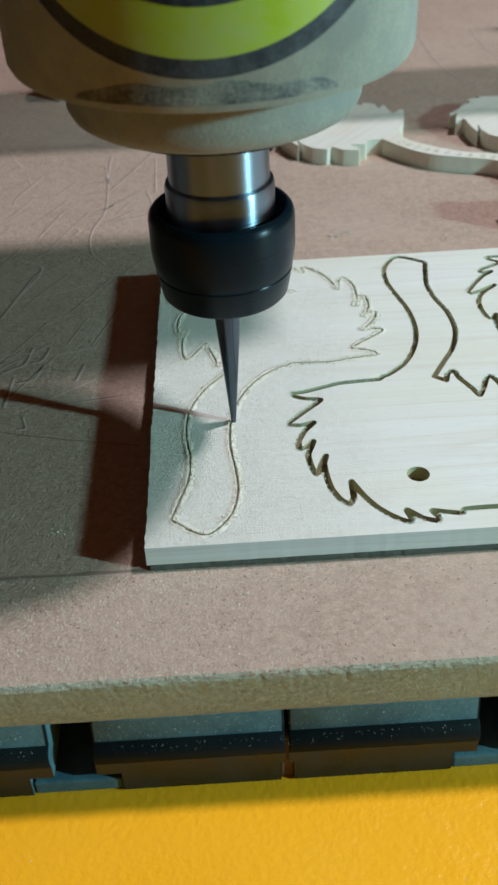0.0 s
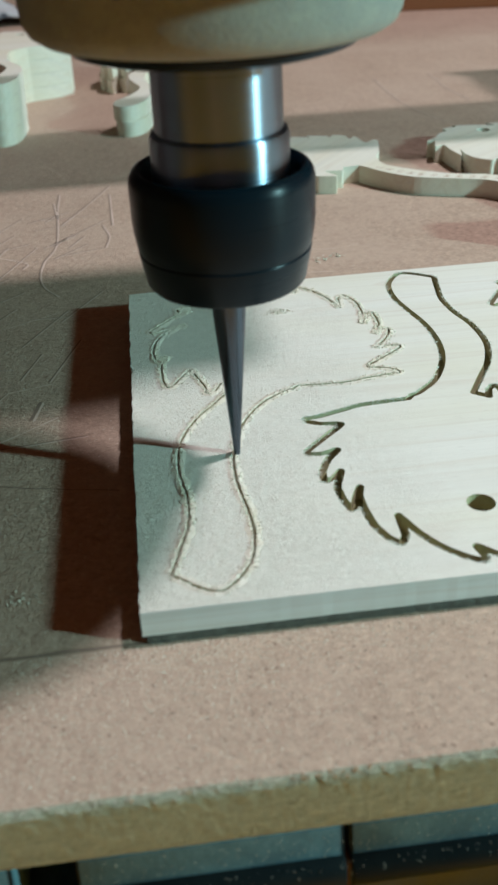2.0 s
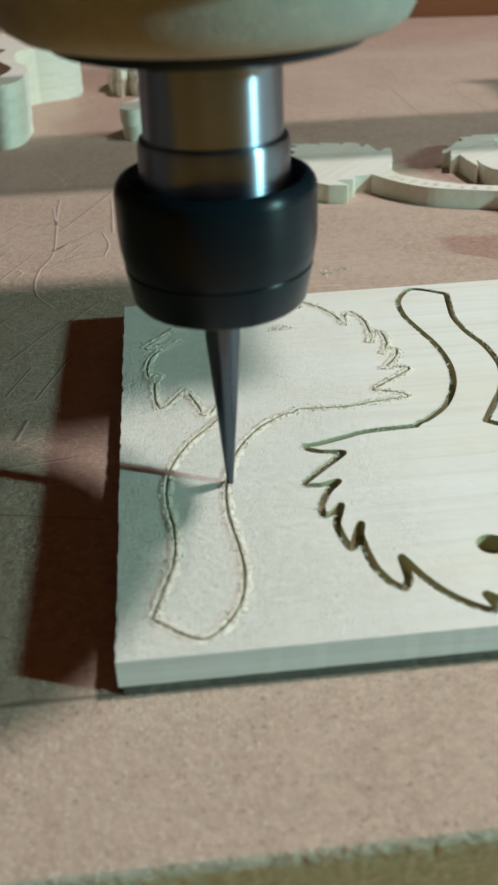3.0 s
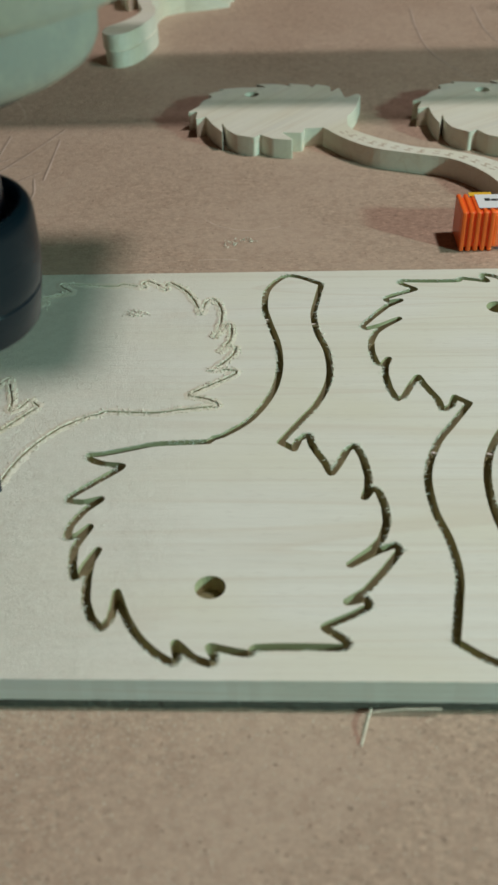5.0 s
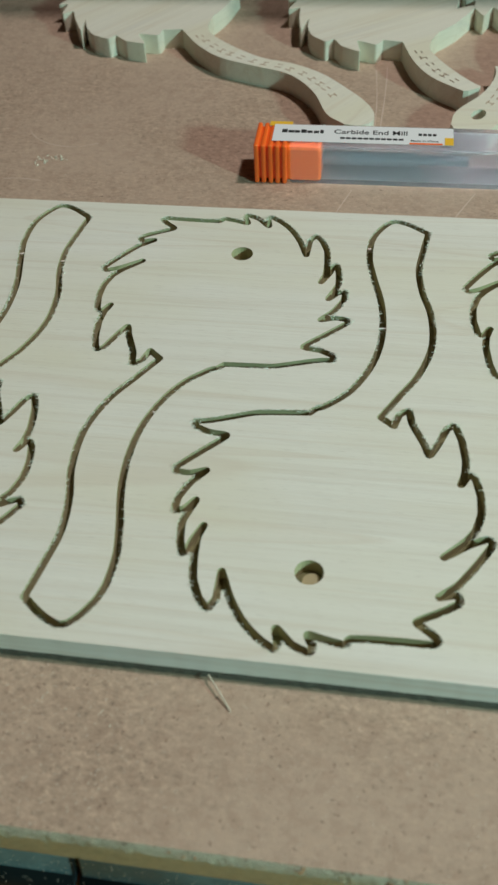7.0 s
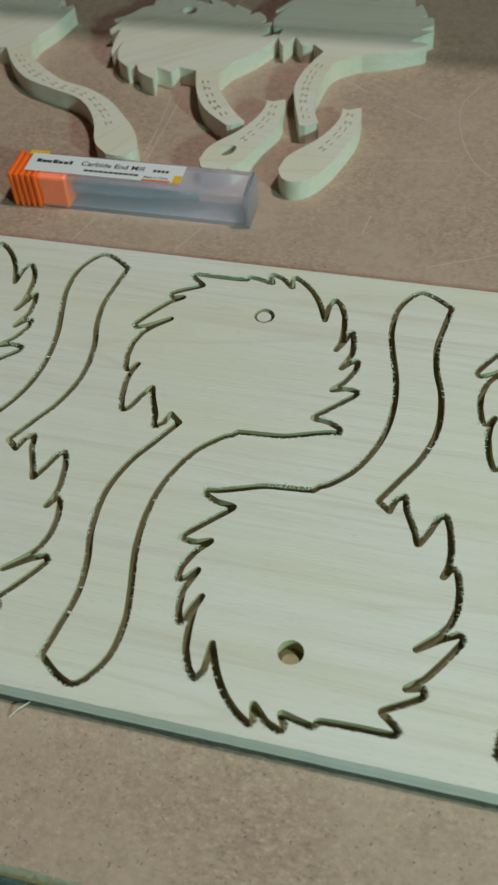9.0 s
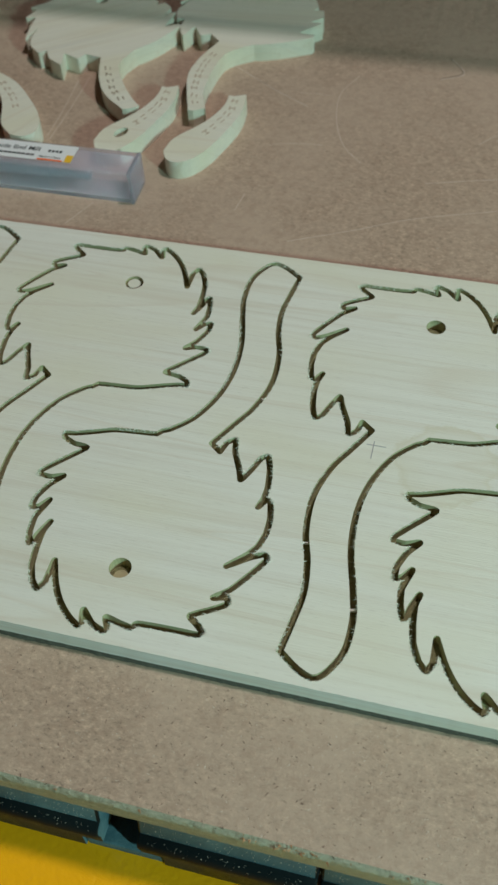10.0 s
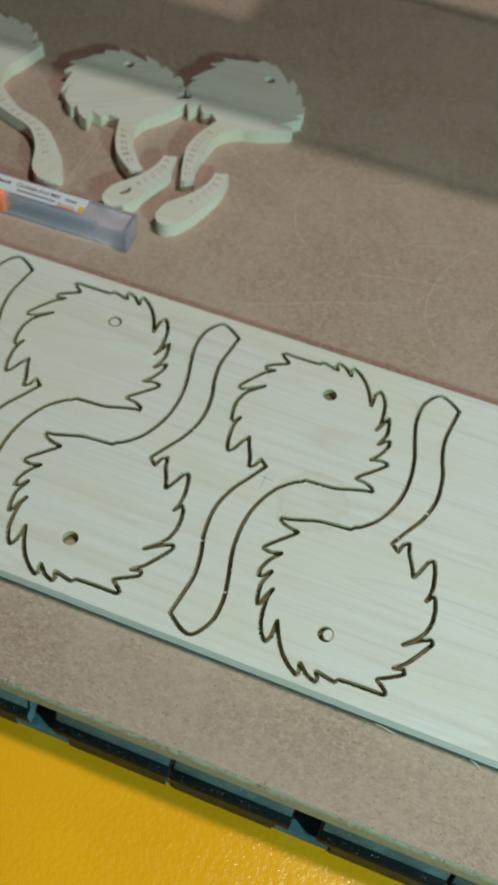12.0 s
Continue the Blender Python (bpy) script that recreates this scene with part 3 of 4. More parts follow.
def build_board():
    board = base("pine_board", "pale pine board being routed into shaggy cut-outs, lying on the fibreboard", "wooden board")
    plan = Plan()
    corners = [(3.0, 1.8), (480, 2.7), (480, 116.6), (3.4, 112.4)]
    rim = []
    rng = random.Random(21)
    for a, b in zip(corners, corners[1:] + corners[:1]):
        n = int(max(abs(b[0] - a[0]), abs(b[1] - a[1])) / 1.5)
        for k in range(n):
            wob = rng.uniform(-0.18, 0.18) if abs(b[1] - a[1]) > 50 else rng.uniform(-0.03, 0.03)
            rim.append((a[0] + (b[0] - a[0]) * k / n + (wob if k else 0), a[1] + (b[1] - a[1]) * k / n + (wob if k else 0)))
    plan.loop(rim)
    for k in range(8):
        if k == 0:
            stroke(plan, 0.24, laid(k))
        else:
            for a, b in RIM:
                a, b = Vector(a), Vector(b)
                n = max(1, int((b - a).length / 0.8))
                side = Vector((a.y - b.y, b.x - a.x)).normalized()
                run = [a.lerp(b, j / n) + side * (rng.uniform(-0.06, 0.09) if 0 < j < n else 0) for j in range(n + 1)]
                plan.lines([(laid(k)(p), laid(k)(q)) for p, q in zip(run, run[1:])])
    xy, f, c = plan.net()
    keep = inside(np.array(rim), c)
    shallow = np.zeros(len(c), bool)
    for k in range(8):
        q = unlaid(k, c)
        near = nearness(LINE, q)
        if k == 0:
            shallow |= near < 0.235
        else:
            keep &= ~(inside(LINE, q) | (near < CUT * 0.97))
    top = [t for t, a, d in zip(f, keep, shallow) if a and not d]
    groove = [t for t, d in zip(f, shallow) if d]
    part("frame", slab(xy, top, 0.0, -4.35, 0, 1, True, 2), (PINE, PINE_EDGE, SHADED_CUT_WALL), board)
    part("shallow_groove", slab(xy, groove, -0.8, -4.4, 0, 0), PINE, board, "shallow first-pass groove with dust")
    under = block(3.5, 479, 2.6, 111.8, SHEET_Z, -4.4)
    # its front lip, dark for the shadow gap, stands out a little and wavers
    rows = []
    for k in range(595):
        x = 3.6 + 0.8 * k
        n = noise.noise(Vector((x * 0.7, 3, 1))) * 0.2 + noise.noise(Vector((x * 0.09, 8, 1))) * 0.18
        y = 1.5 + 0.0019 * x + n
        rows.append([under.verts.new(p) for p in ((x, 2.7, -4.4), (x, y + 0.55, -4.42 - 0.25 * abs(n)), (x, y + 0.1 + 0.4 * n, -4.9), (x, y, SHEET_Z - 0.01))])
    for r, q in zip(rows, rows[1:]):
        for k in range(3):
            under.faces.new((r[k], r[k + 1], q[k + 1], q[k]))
    part("underside", under, GAP_SHADE, board, "lower edge coloured dark for the shadow gap under the board")
    # added slab: its height and olive colour set how dark the cuts look
    part("added_cut_floor", block(5, 470, 4, 110, -4.9, -3.0), ADDED_CUT_FLOOR, board, "olive-brown slab added in the cuts to set how dark they look")
    me = None
    for k in range(1, 8):
        x, y, turn = LAID[k]
        if me is None:
            isle = part("cutout", slab(ISLE_XY, ISLE, -0.03, -4.4, 0, 1), (PINE, SHADED_CUT_WALL), board)
            me = isle.data
            isle.matrix_basis = at_mm(x, y, 0, turn)
        else:
            shared("cutout", me, board, at_mm(x, y, 0, turn))
    # round plugs that stayed in some of the drilled eyes, each sunk and pushed aside a little
    for k, dx, dy, sunk in ((4, -0.2, 0.1, 0.4), (5, 0.0, -0.7, 2.3), (7, 0.9, 0.3, 0.4), (3, 0.5, -0.3, 2.0)):
        c = laid(k)(EYE_HOLE)
        # deep plugs take the darker cut colour for the shade in the hole
        plug = part("eye_plug", capped(lathe([(1.45, -3.4), (1.7, -sunk - 0.3), (1.55, -sunk)], 18)), PINE if sunk < 1 else SHADED_CUT_WALL, board)
        plug.matrix_basis = at_mm(c.x + dx, c.y + dy, 0)
    # a small pencil cross on the wood
    for x0, x1, y0, y1 in ((251.2, 255.4, 59.2, 59.38), (252.6, 252.78, 55.6, 60.4)):
        part("pencil_stroke", block(x0, x1, y0, y1, -0.01, 0.012), PENCIL, board)
    # thin tabs left across the cuts
    for k in range(1, 8):
        for _ in range(2):
            i = rng.choice([*range(2, 38), *range(-48, -8)]) % len(OUTLINE)
            p, q = OUTLINE[i], OUTLINE[(i + 1) % len(OUTLINE)]
            mid, z, w = (p + q) / 2, rng.uniform(-1.6, -0.2), rng.uniform(0.12, 0.3)
            d = q - p
            tab = part("tab", block(-w, w, -0.72, 0.72, z - 0.7, z, 0.08, 1), PINE_EDGE, board)
            at = laid(k)(mid)
            tab.matrix_basis = at_mm(at.x, at.y, 0, LAID[k][2] + math.degrees(math.atan2(d.y, d.x)))
    return board


build_table()
build_spoilboard()
build_board()


# ---- loose cut-outs on the sheet ----
def trimmed(low, high, hole):
    """The cut-out's plan between two heights of its handle."""
    plan = Plan()
    plan.loop(BENT)
    eye = Vector((-2.6, -64.0)) if hole else LOOSE_EYE
    # the hanging hole is drawn out to a point towards the handle's end
    ring = [eye + Vector((0.34 * (p - eye).y + (p - eye).x, 1.45 * (p - eye).y)) for p in circle(eye, 1.75)] if hole else circle(eye, EYE_RADIUS)
    plan.loop(ring)
    rag = [(-40 + 3 * k, 1.1 * math.sin(2.2 * k)) for k in range(30)]
    for h in (low, high):
        plan.lines([((a[0], h + a[1]), (b[0], h + b[1])) for a, b in zip(rag, rag[1:])])
    plan.loop([(-45, -130), (60, -130), (60, 130), (-45, 130)])
    xy, f, c = plan.net()
    rx = np.array(rag)
    edge = np.interp(c[:, 0], rx[:, 0], rx[:, 1])
    ok = inside(BENT_LINE, c) & ~inside(np.array([(p[0], p[1]) for p in ring]), c)
    ok &= (c[:, 1] > low + edge) & (c[:, 1] < high + edge)
    return xy, [t for t, a in zip(f, ok) if a]


def stamp(parent, y0, y1, step=3.6, ink=None):
    """Pairs of small stamped marks along the handle; they cannot be read."""
    rng = random.Random(int(abs(y0) * 7))
    inner, outer = smooth_run(BENT_INNER[1:], 8), smooth_run(BENT_OUTER[:-3], 8)
    y = y0
    mid = lambda h: (np.interp(h, [p.y for p in inner], [p.x for p in inner]) + np.interp(-h, [-p.y for p in outer], [p.x for p in outer])) / 2
    while y > y1:
        a, b = mid(y), mid(y - 0.5)
        turn = math.atan2(a - b, 0.5)
        bm = block(-0.98, -0.62, -0.95, 0.95, -0.02, 0.03)
        block(0.55, 0.88, -1.0, rng.uniform(0.1, 0.9), -0.02, 0.03, 0, 1, bm)
        block(-0.7, 0.6, -0.18, 0.14, -0.02, 0.025, 0, 1, bm) if rng.random() < 0.35 else None
        bm.transform(Matrix.Translation((a - 0.2 + rng.uniform(-0.2, 0.2), y, 0)) @ Matrix.Rotation(-turn + rng.uniform(-0.2, 0.2), 4, "Z"))
        part("stamped_mark", bm, ink or FAINT_INK, parent)
        y -= step * rng.uniform(0.75, 1.2)


def loose_cutout(label, x, y, turn, low=-99.0, high=99.0, marks=None, z=SHEET_Z, thick=5.6, hole=False, plan={}):
    key = (low, high, hole)
    if key not in plan:
        plan[key] = trimmed(low, high, hole)
    xy, faces = plan[key]
    whole = base("loose_cutout" if high > 50 else "broken_handle", label, "wooden cutout", x, y, z + thick, turn, "loose wooden cut-outs")
    part("head" if high > 50 else "shaft", slab(xy, faces, 0, -thick, 0, 1), (PINE_CUT, PINE_CUT), whole)
    if marks:
        stamp(whole, *marks)
    return whole


loose_cutout("pale wooden shaggy cut-out with whole curved handle, stamped, on fibreboard", 78.2, 200.0, 53.0, marks=(-7, -58))
loose_cutout("pale wooden shaggy cut-out with broken stamped handle", 141.0, 195.5, 36.0, -31, 99, marks=(-7, -29, 3.6, INK))
loose_cutout("pale wooden shaggy cut-out, handle snapped short, half in shade", 176.0, 211.4, 1.0, -38.5, 99, marks=(-8, -35))
loose_cutout("broken-off curved wooden handle end with a hanging hole", 168.0, 221.5, -4.0, -99, -38, marks=(-41, -60), hole=True)
loose_cutout("broken-off curved wooden handle end, stamped, on fibreboard", 189.7, 220.5, -4.0, -99, -38, marks=(-41, -62))
for k in range(4):
    loose_cutout("pale wooden shaggy cut-out in a neat stack", -46.1 + 0.12 * k, 349.8 - 0.1 * k, 7 + 0.25 * k, z=SHEET_Z + 5.65 * k)
for k in range(2):
    loose_cutout("pale wooden shaggy cut-out in a low stack", 13 + 0.5 * k, 351 + 0.4 * k, -2 - 1.0 * k, z=SHEET_Z + 5.65 * k)


# ---- the cutter box ----
def build_cutter_box():
    m, t, b = material("orange_plastic", (0.95, 0.16, 0.02), 0.35)
    b.inputs["Subsurface Weight"].default_value = 0.15
    b.inputs["Subsurface Radius"].default_value = (0.004, 0.002, 0.001)
    orange = m
    m, t, b = material("clear_plastic", (0.93, 0.92, 1.0), 0.22)
    b.inputs["Transmission Weight"].default_value = 0.88
    b.inputs["IOR"].default_value = 1.2
    clear = m
    white = material("label_white", (0.80, 0.80, 0.80), 0.5)[0]
    gold = material("label_yellow", (0.85, 0.50, 0.03), 0.5)[0]
    black = material("label_print", (0.03, 0.03, 0.03), 0.5)[0]
    box = base("cutter_box", "clear plastic cutter box with orange cap and printed label", "tool box", 108.6, 132.3, SHEET_Z, 0.9)
    cap = part("cap", block(0, 16, 0.6, 10.0, 0.6, 9.6, 0.8), orange, box, "orange plastic cap")
    for k in range(5):
        part("grip_rib", block(0.1 + 1.65 * k, 1.2 + 1.65 * k, 0, 10.6, 0, 10.0, 0.35, 2), orange, cap)
    bm = block(8.5, 63.8, 0.2, 10.4, 0.1, 10.0, 0.5)
    tube = part("clear_tube", bm, clear, box, "clear plastic tube")
    tube.visible_shadow = False
    bm = block(9.5, 62.6, 1.1, 9.5, 1.0, 9.1, 0.3)
    for f in bm.faces:
        f.normal_flip()
    part("tube_hollow", bm, clear, tube)
    bm = block(63.0, 64.1, 0.05, 10.55, 0.0, 10.1, 0.3)
    part("tube_foot", bm, clear, tube)
    end = part("cutter_shank", lathe([(0.01, 0), (1.6, 0), (1.6, 24), (1.2, 24), (1.2, 36), (0.01, 36)], 20), SHANK, box)
    end.matrix_basis = at_mm(14, 5.3, 4.4) @ pose(0, 0, 0, 0, 90, 0)
    label = part("label", block(4.2, 46.0, 2.2, 9.6, 10.06, 10.14, 0.03, 1), white, box, "white printed paper label")
    part("yellow_corner", block(3.0, 8.4, 9.0, 10.9, 10.02, 10.12), gold, label)
    part("yellow_edge", block(44.0, 46.0, 2.2, 5.4, 10.15, 10.18), gold, label)
    part("orange_edge", block(36.0, 43.5, 2.2, 2.9, 10.15, 10.18), orange, label)
    bm = bmesh.new()
    for k, (w, h) in enumerate(((1.3, 1.5), (1.4, 1.1), (1.2, 1.1), (1.3, 1.5), (1.2, 1.1), (1.2, 1.1), (0.8, 1.5))):
        block(6.2 + 1.5 * k, 6.2 + 1.5 * k + w, 5.9, 5.9 + h, 10.15, 10.17, 0, 1, bm)
    part("printed_mark", bm, black, label)
    bm = bmesh.new()
    for k in range(11):
        block(20.0 + 1.35 * k, 21.1 + 1.35 * k, 3.7, 4.5, 10.15, 10.17, 0, 1, bm)
    for k in range(4):
        block(38.0 + 1.1 * k, 38.8 + 1.1 * k, 6.0, 7.0, 10.15, 10.17, 0, 1, bm)
    part("printed_bar", bm, black, label)
    for words, x, y, size in (("Carbide End Mill", 18.4, 6.0, 2.55), ("Made in China", 36.2, 3.4, 1.1)):
        cu = bpy.data.curves.new("words", "FONT")
        cu.body, cu.size, cu.extrude, cu.offset = words, size * MM, 0.00001, size * 0.012 * MM
        tmp = new("words", cu)
        me = bpy.data.meshes.new_from_object(tmp.evaluated_get(bpy.context.evaluated_depsgraph_get()))
        bpy.data.objects.remove(tmp)
        me.materials.clear()
        me.materials.append(black)
        ob = new("printed_words", me)
        ob.parent = label
        ob.location = V(x, y, 10.17)


build_cutter_box()


# ---- the spindle ----
def build_spindle():
    x, y = 20.8, 39.6
    spindle = base("router_spindle", "dusty aluminium router spindle with black collet nut and tapered cutter", "router spindle", x, y, 0)
    label_green = metal("label_green", (0.42, 0.52, 0.02), 0.35, (0.45, 0.45, 0.30), 0.35, 0.0)
    label_black = metal("label_black", (0.012, 0.016, 0.026), 0.45, (0.12, 0.13, 0.14), 0.6, 0.0)
    smudge = metal("rubbed_black", (0.07, 0.075, 0.085), 0.6, (0.34, 0.34, 0.29), 1.0, 0.0)
    body = part("body", capped(lathe([(31.8, 77.4), (32.9, 77.8), (33.5, 79.0), (33.5, 300)], 96)), BODY, spindle, smooth=True)
    # a round label wrapped on the body: black rim, green ring, dark ring that ends in a point, green middle
    top = 120.6

    def ring(name, outer, within, mat, skin, s0, s1, point=None, label=""):
        bm = bmesh.new()
        rows = []
        for k in range(49):
            q = s0 + (s1 - s0) * k / 48
            low = top - math.sqrt(max(0.0, outer ** 2 - q * q))
            high = top - math.sqrt(max(0.0, within ** 2 - q * q)) if abs(q) < within else top
            if point is not None and q > point:
                high = low + (high - low) * max(0.0, 1 - (q - point) / (s1 - point))
            a = radians(268) + q / 33.5
            rows.append([bm.verts.new((skin * math.cos(a), skin * math.sin(a), low + (high - low) * v)) for v in (0, 0.5, 1)])
        for r, q in zip(rows, rows[1:]):
            for v in (0, 1):
                bm.faces.new((r[v], q[v], q[v + 1], r[v + 1]))
        for f in bm.faces:
            f.normal_update()
            if f.normal.x * f.calc_center_median().x + f.normal.y * f.calc_center_median().y < 0:
                f.normal_flip()
        return part(name, bm, mat, body, label, smooth=True)

    ring("label_rim", 38.0, 35.4, label_black, 33.56, -37.9, 37.9)
    ring("label_field", 35.4, 0.0, label_green, 33.58, -35.3, 35.3)
    ring("label_stripe", 28.8, 20.6, label_black, 33.64, -28.7, 22.6, 15.0)
    bm = bmesh.new()
    rows = []
    for k in range(37):
        q, a = k / 18 - 1, radians(268 + 34 * (k / 18 - 1))
        rows.append([bm.verts.new((33.54 * math.cos(a), 33.54 * math.sin(a), z)) for z in (79.0, 79.3 + 3.0 * math.sqrt(1 - q * q) * (0.85 + 0.15 * math.sin(9 * q)))])
    for r, q in zip(rows, rows[1:]):
        bm.faces.new((r[0], q[0], q[1], r[1]))
    part("smudge", bm, smudge, body, "dark rubbed patch", smooth=True)
    part("end_cap", capped(lathe([(12, 67.6), (20.5, 67.7), (23.0, 68.1), (24.4, 69.0), (25.1, 70.4), (25.3, 72.6), (25.3, 78.0)], 96)), BODY, spindle, "dust-coated end cap", True)
    part("seal_ring", capped(lathe([(8.6, 65.6), (17.4, 65.8), (19.4, 66.4), (19.8, 67.2), (19.2, 68.0)], 80)), BLACK, spindle, "black seal ring", True)
    part("shaft", capped(lathe([(10.0, 46.0), (10.05, 53.9), (9.8, 54.7), (9.2, 55.1), (9.15, 66.2)], 80)), STEEL, spindle, "polished steel shaft", True)
    part("collet_nut", capped(lathe([(3.0, 32.5), (10.6, 32.1), (11.7, 32.3), (12.2, 32.9), (13.1, 37.7), (12.95, 37.95), (13.12, 38.25), (13.5, 40.6), (13.65, 42.4), (13.65, 47.9), (13.45, 48.8), (12.95, 49.55), (12.3, 49.85), (11.95, 49.75), (11.7, 49.2), (11.5, 47.2), (10.2, 46.8)], 96)), BLACK, spindle, "black collet nut", True)
    part("cutter", capped(lathe([(0.15, -1.0), (0.42, -0.7), (0.5, -0.2), (2.6, 26.0), (2.95, 32.8)], 32)), CARBIDE, spindle, "tapered carbide cutter", True)
    # the carriage and the beam above it, out of view; their shadows fall on the sheet
    carriage = base("gantry", "dark machine gantry beam with the spindle's carriage plate", "gantry", 0, 0, 0)
    part("carriage_plate", block(x - 84, x + 74, y + 45, y + 110, 120, 330, 3), SLAT, carriage)
    part("clamp", block(x - 45, x + 45, y + 26, y + 43, 190, 300, 3), SLAT, carriage)
    part("bracket", block(x - 40, x + 40, y + 108, 640, 300, 345, 2), SLAT, carriage)
    part("beam", block(-360, 700, 635, 715, 280, 380, 3), SLAT, carriage)
    # unseen slotted screen, added to block about half the overhead light behind the board
    grille = part("shade_grille", block(196, 620, 334, 338, 90, 98, 1), SLAT, carriage)
    part("grille_rail", block(-60, 620, 218, 221, 90, 98, 1), SLAT, grille)
    link = bpy.data.meshes.new("grille_bar")
    bm = block(-0.95, 0.95, 220, 334, 92, 93.2)
    bm.transform(Matrix.Scale(MM, 4))
    bm.to_mesh(link)
    bm.free()
    link.materials.append(SLAT)
    for k in range(178):
        at = -57 + 3.8 * k
        shared("grille_bar", link, grille, at_mm(at, 0, 0) if at > 200 else at_mm(at, 220 * 0.42, 0) @ Matrix.Diagonal((1, 0.58, 1, 1)))
    # arm that ties the added screen to the beam
    part("grille_arm", block(560, 620, 337, 640, 90, 300, 3), SLAT, carriage)
    for side in (-420, 700):
        part("side_plate", block(side, side + 60, 625, 725, TABLE_Z, 382, 3), SLAT, carriage)


build_spindle()


# ---- dust, chips and splinters ----
def scatter(name, label, spots, size, mat, seed, flat=0.5, long=1.6):
    """Many tiny uneven chips at the given places, in one mesh."""
    rng = random.Random(seed)
    verts, faces = [], []
    for x, y, z in spots:
        s = size * rng.uniform(0.35, 1.0) ** 1.5
        a, l = rng.uniform(0, 6.28), rng.uniform(0.7, long)
        n = len(verts)
        for u, v, w in ((1, 0.1, 0), (-0.6, 0.7, 0), (-0.5, -0.8, 0), (rng.uniform(-0.3, 0.3), rng.uniform(-0.3, 0.3), rng.uniform(0.5, 1.3) * flat * 2)):
            u *= l
            verts.append(((x + s * (u * math.cos(a) - v * math.sin(a))) * MM, (y + s * (u * math.sin(a) + v * math.cos(a))) * MM, (z + s * w - 0.02) * MM))
        faces += [(n, n + 1, n + 3), (n + 1, n + 2, n + 3), (n + 2, n, n + 3)]
    me = bpy.data.meshes.new(name)
    me.from_pydata(verts, [], faces)
    me.materials.append(mat)
    return tagged(new(name, me), label, "sawdust", kind="stuff")


def build_dust():
    rng = random.Random(2)
    there = laid(0)
    spots = []
    while len(spots) < 9000:
        x, y = 3.5 + rng.uniform(0.5, 70) * rng.uniform(0.2, 1), rng.uniform(2.2, 111.5)
        if rng.random() < math.exp(-((x - 8) / 19) ** 2):
            spots.append((x, y, 0))
    scatter("board_dust", "fine pale sawdust over the end of the pine board", spots, 0.17, DUST, 1, 0.45)
    spots = []
    for p, q in zip(OUTLINE, OUTLINE[1:] + OUTLINE[:1]):
        n = Vector((q.y - p.y, p.x - q.x))
        if n.length < 1e-5:
            continue
        n.normalize()
        for _ in range(int((q - p).length * 34)):
            s, d = rng.random(), rng.gauss(0, 0.38)
            d += 0.22 if d > 0 else -0.22
            c = there(p.lerp(q, s) + n * d)
            if c.x > 4:
                spots.append((c.x, c.y, rng.uniform(0, 0.12)))
    e = there(EYE_HOLE)
    spots += [(e.x + rng.gauss(0, 1.4), e.y + rng.gauss(0, 0.8), abs(rng.gauss(0, 0.2))) for _ in range(160)]
    scatter("groove_burr", "raised sawdust burr along the fresh groove", spots, 0.27, DUST, 3, 0.5, 1.4)
    # soft ridges of dust thrown up on both sides of the fresh groove
    bm = bmesh.new()
    for side in (-1, 1):
        rows = []
        line = [there(p) for p in OUTLINE]
        for i in range(len(line)):
            a, p, b = line[i - 1], line[i], line[(i + 1) % len(line)]
            steps = max(1, int((b - p).length / 0.5))
            for j in range(steps):
                d = (b - p) if (b - p).length > 1e-6 else (p - a)
                n = Vector((d.y, -d.x)).normalized() * side
                at = p.lerp(b, j / steps)
                w = 0.38 + 0.24 * noise.noise(Vector((at.x, at.y, side)) * 0.5) + rng.uniform(-0.04, 0.04)
                h = max(0.02, 0.13 + 0.16 * noise.noise(Vector((at.x, at.y, 3 + side)) * 0.9) + rng.uniform(-0.04, 0.04))
                if at.x < 4.2:
                    continue
                rows.append([bm.verts.new((at.x + n.x * (0.24 + w * u), at.y + n.y * (0.24 + w * u), v * h - 0.02)) for u, v in ((0.02, 0), (0.3, 0.85), (0.8, 1.0), (1.6, 0.45), (2.6, 0))])
        for r, q in zip(rows, rows[1:]):
            if (r[2].co - q[2].co).length < 1.6:
                for k in range(4):
                    bm.faces.new((r[k], r[k + 1], q[k + 1], q[k]))
    for f in bm.faces:
        f.normal_update()
        if f.normal.z < 0:
            f.normal_flip()
    ob = part("groove_ridge", bm, DUST, None, "", True)
    tagged(ob, "soft ridges of pale dust beside the fresh groove", "sawdust", kind="stuff")
    # fibres that fray over the edges of the cuts
    verts, faces = [], []
    for k in range(1, 8):
        there = laid(k)
        for _ in range(1300):
            a, b = rng.choice(RIM)
            a, b = Vector(a), Vector(b)
            p = a.lerp(b, rng.random())
            d = rng.uniform(-0.5, 0.5) + LAID[k][2] * 0.01745 + (3.14 if rng.random() < 0.5 else 0)
            p = there(p)
            u = Vector((math.cos(d), math.sin(d)))
            w = Vector((-u.y, u.x)) * rng.uniform(0.04, 0.11)
            tip = p + u * rng.uniform(0.3, 1.0)
            n = len(verts)
            z = rng.uniform(-0.15, 0.02)
            verts += [((q.x) * MM, q.y * MM, h * MM) for q, h in ((p - u * 0.2 + w, z), (p - u * 0.2 - w, z), (p - u * 0.2, z + 0.1), (tip, z + rng.uniform(-0.2, 0.25)))]
            faces += [(n, n + 1, n + 3), (n + 1, n + 2, n + 3), (n + 2, n, n + 3)]
    me = bpy.data.meshes.new("cut_fibres")
    me.from_pydata(verts, [], faces)
    me.materials.append(PINE)
    packed = []
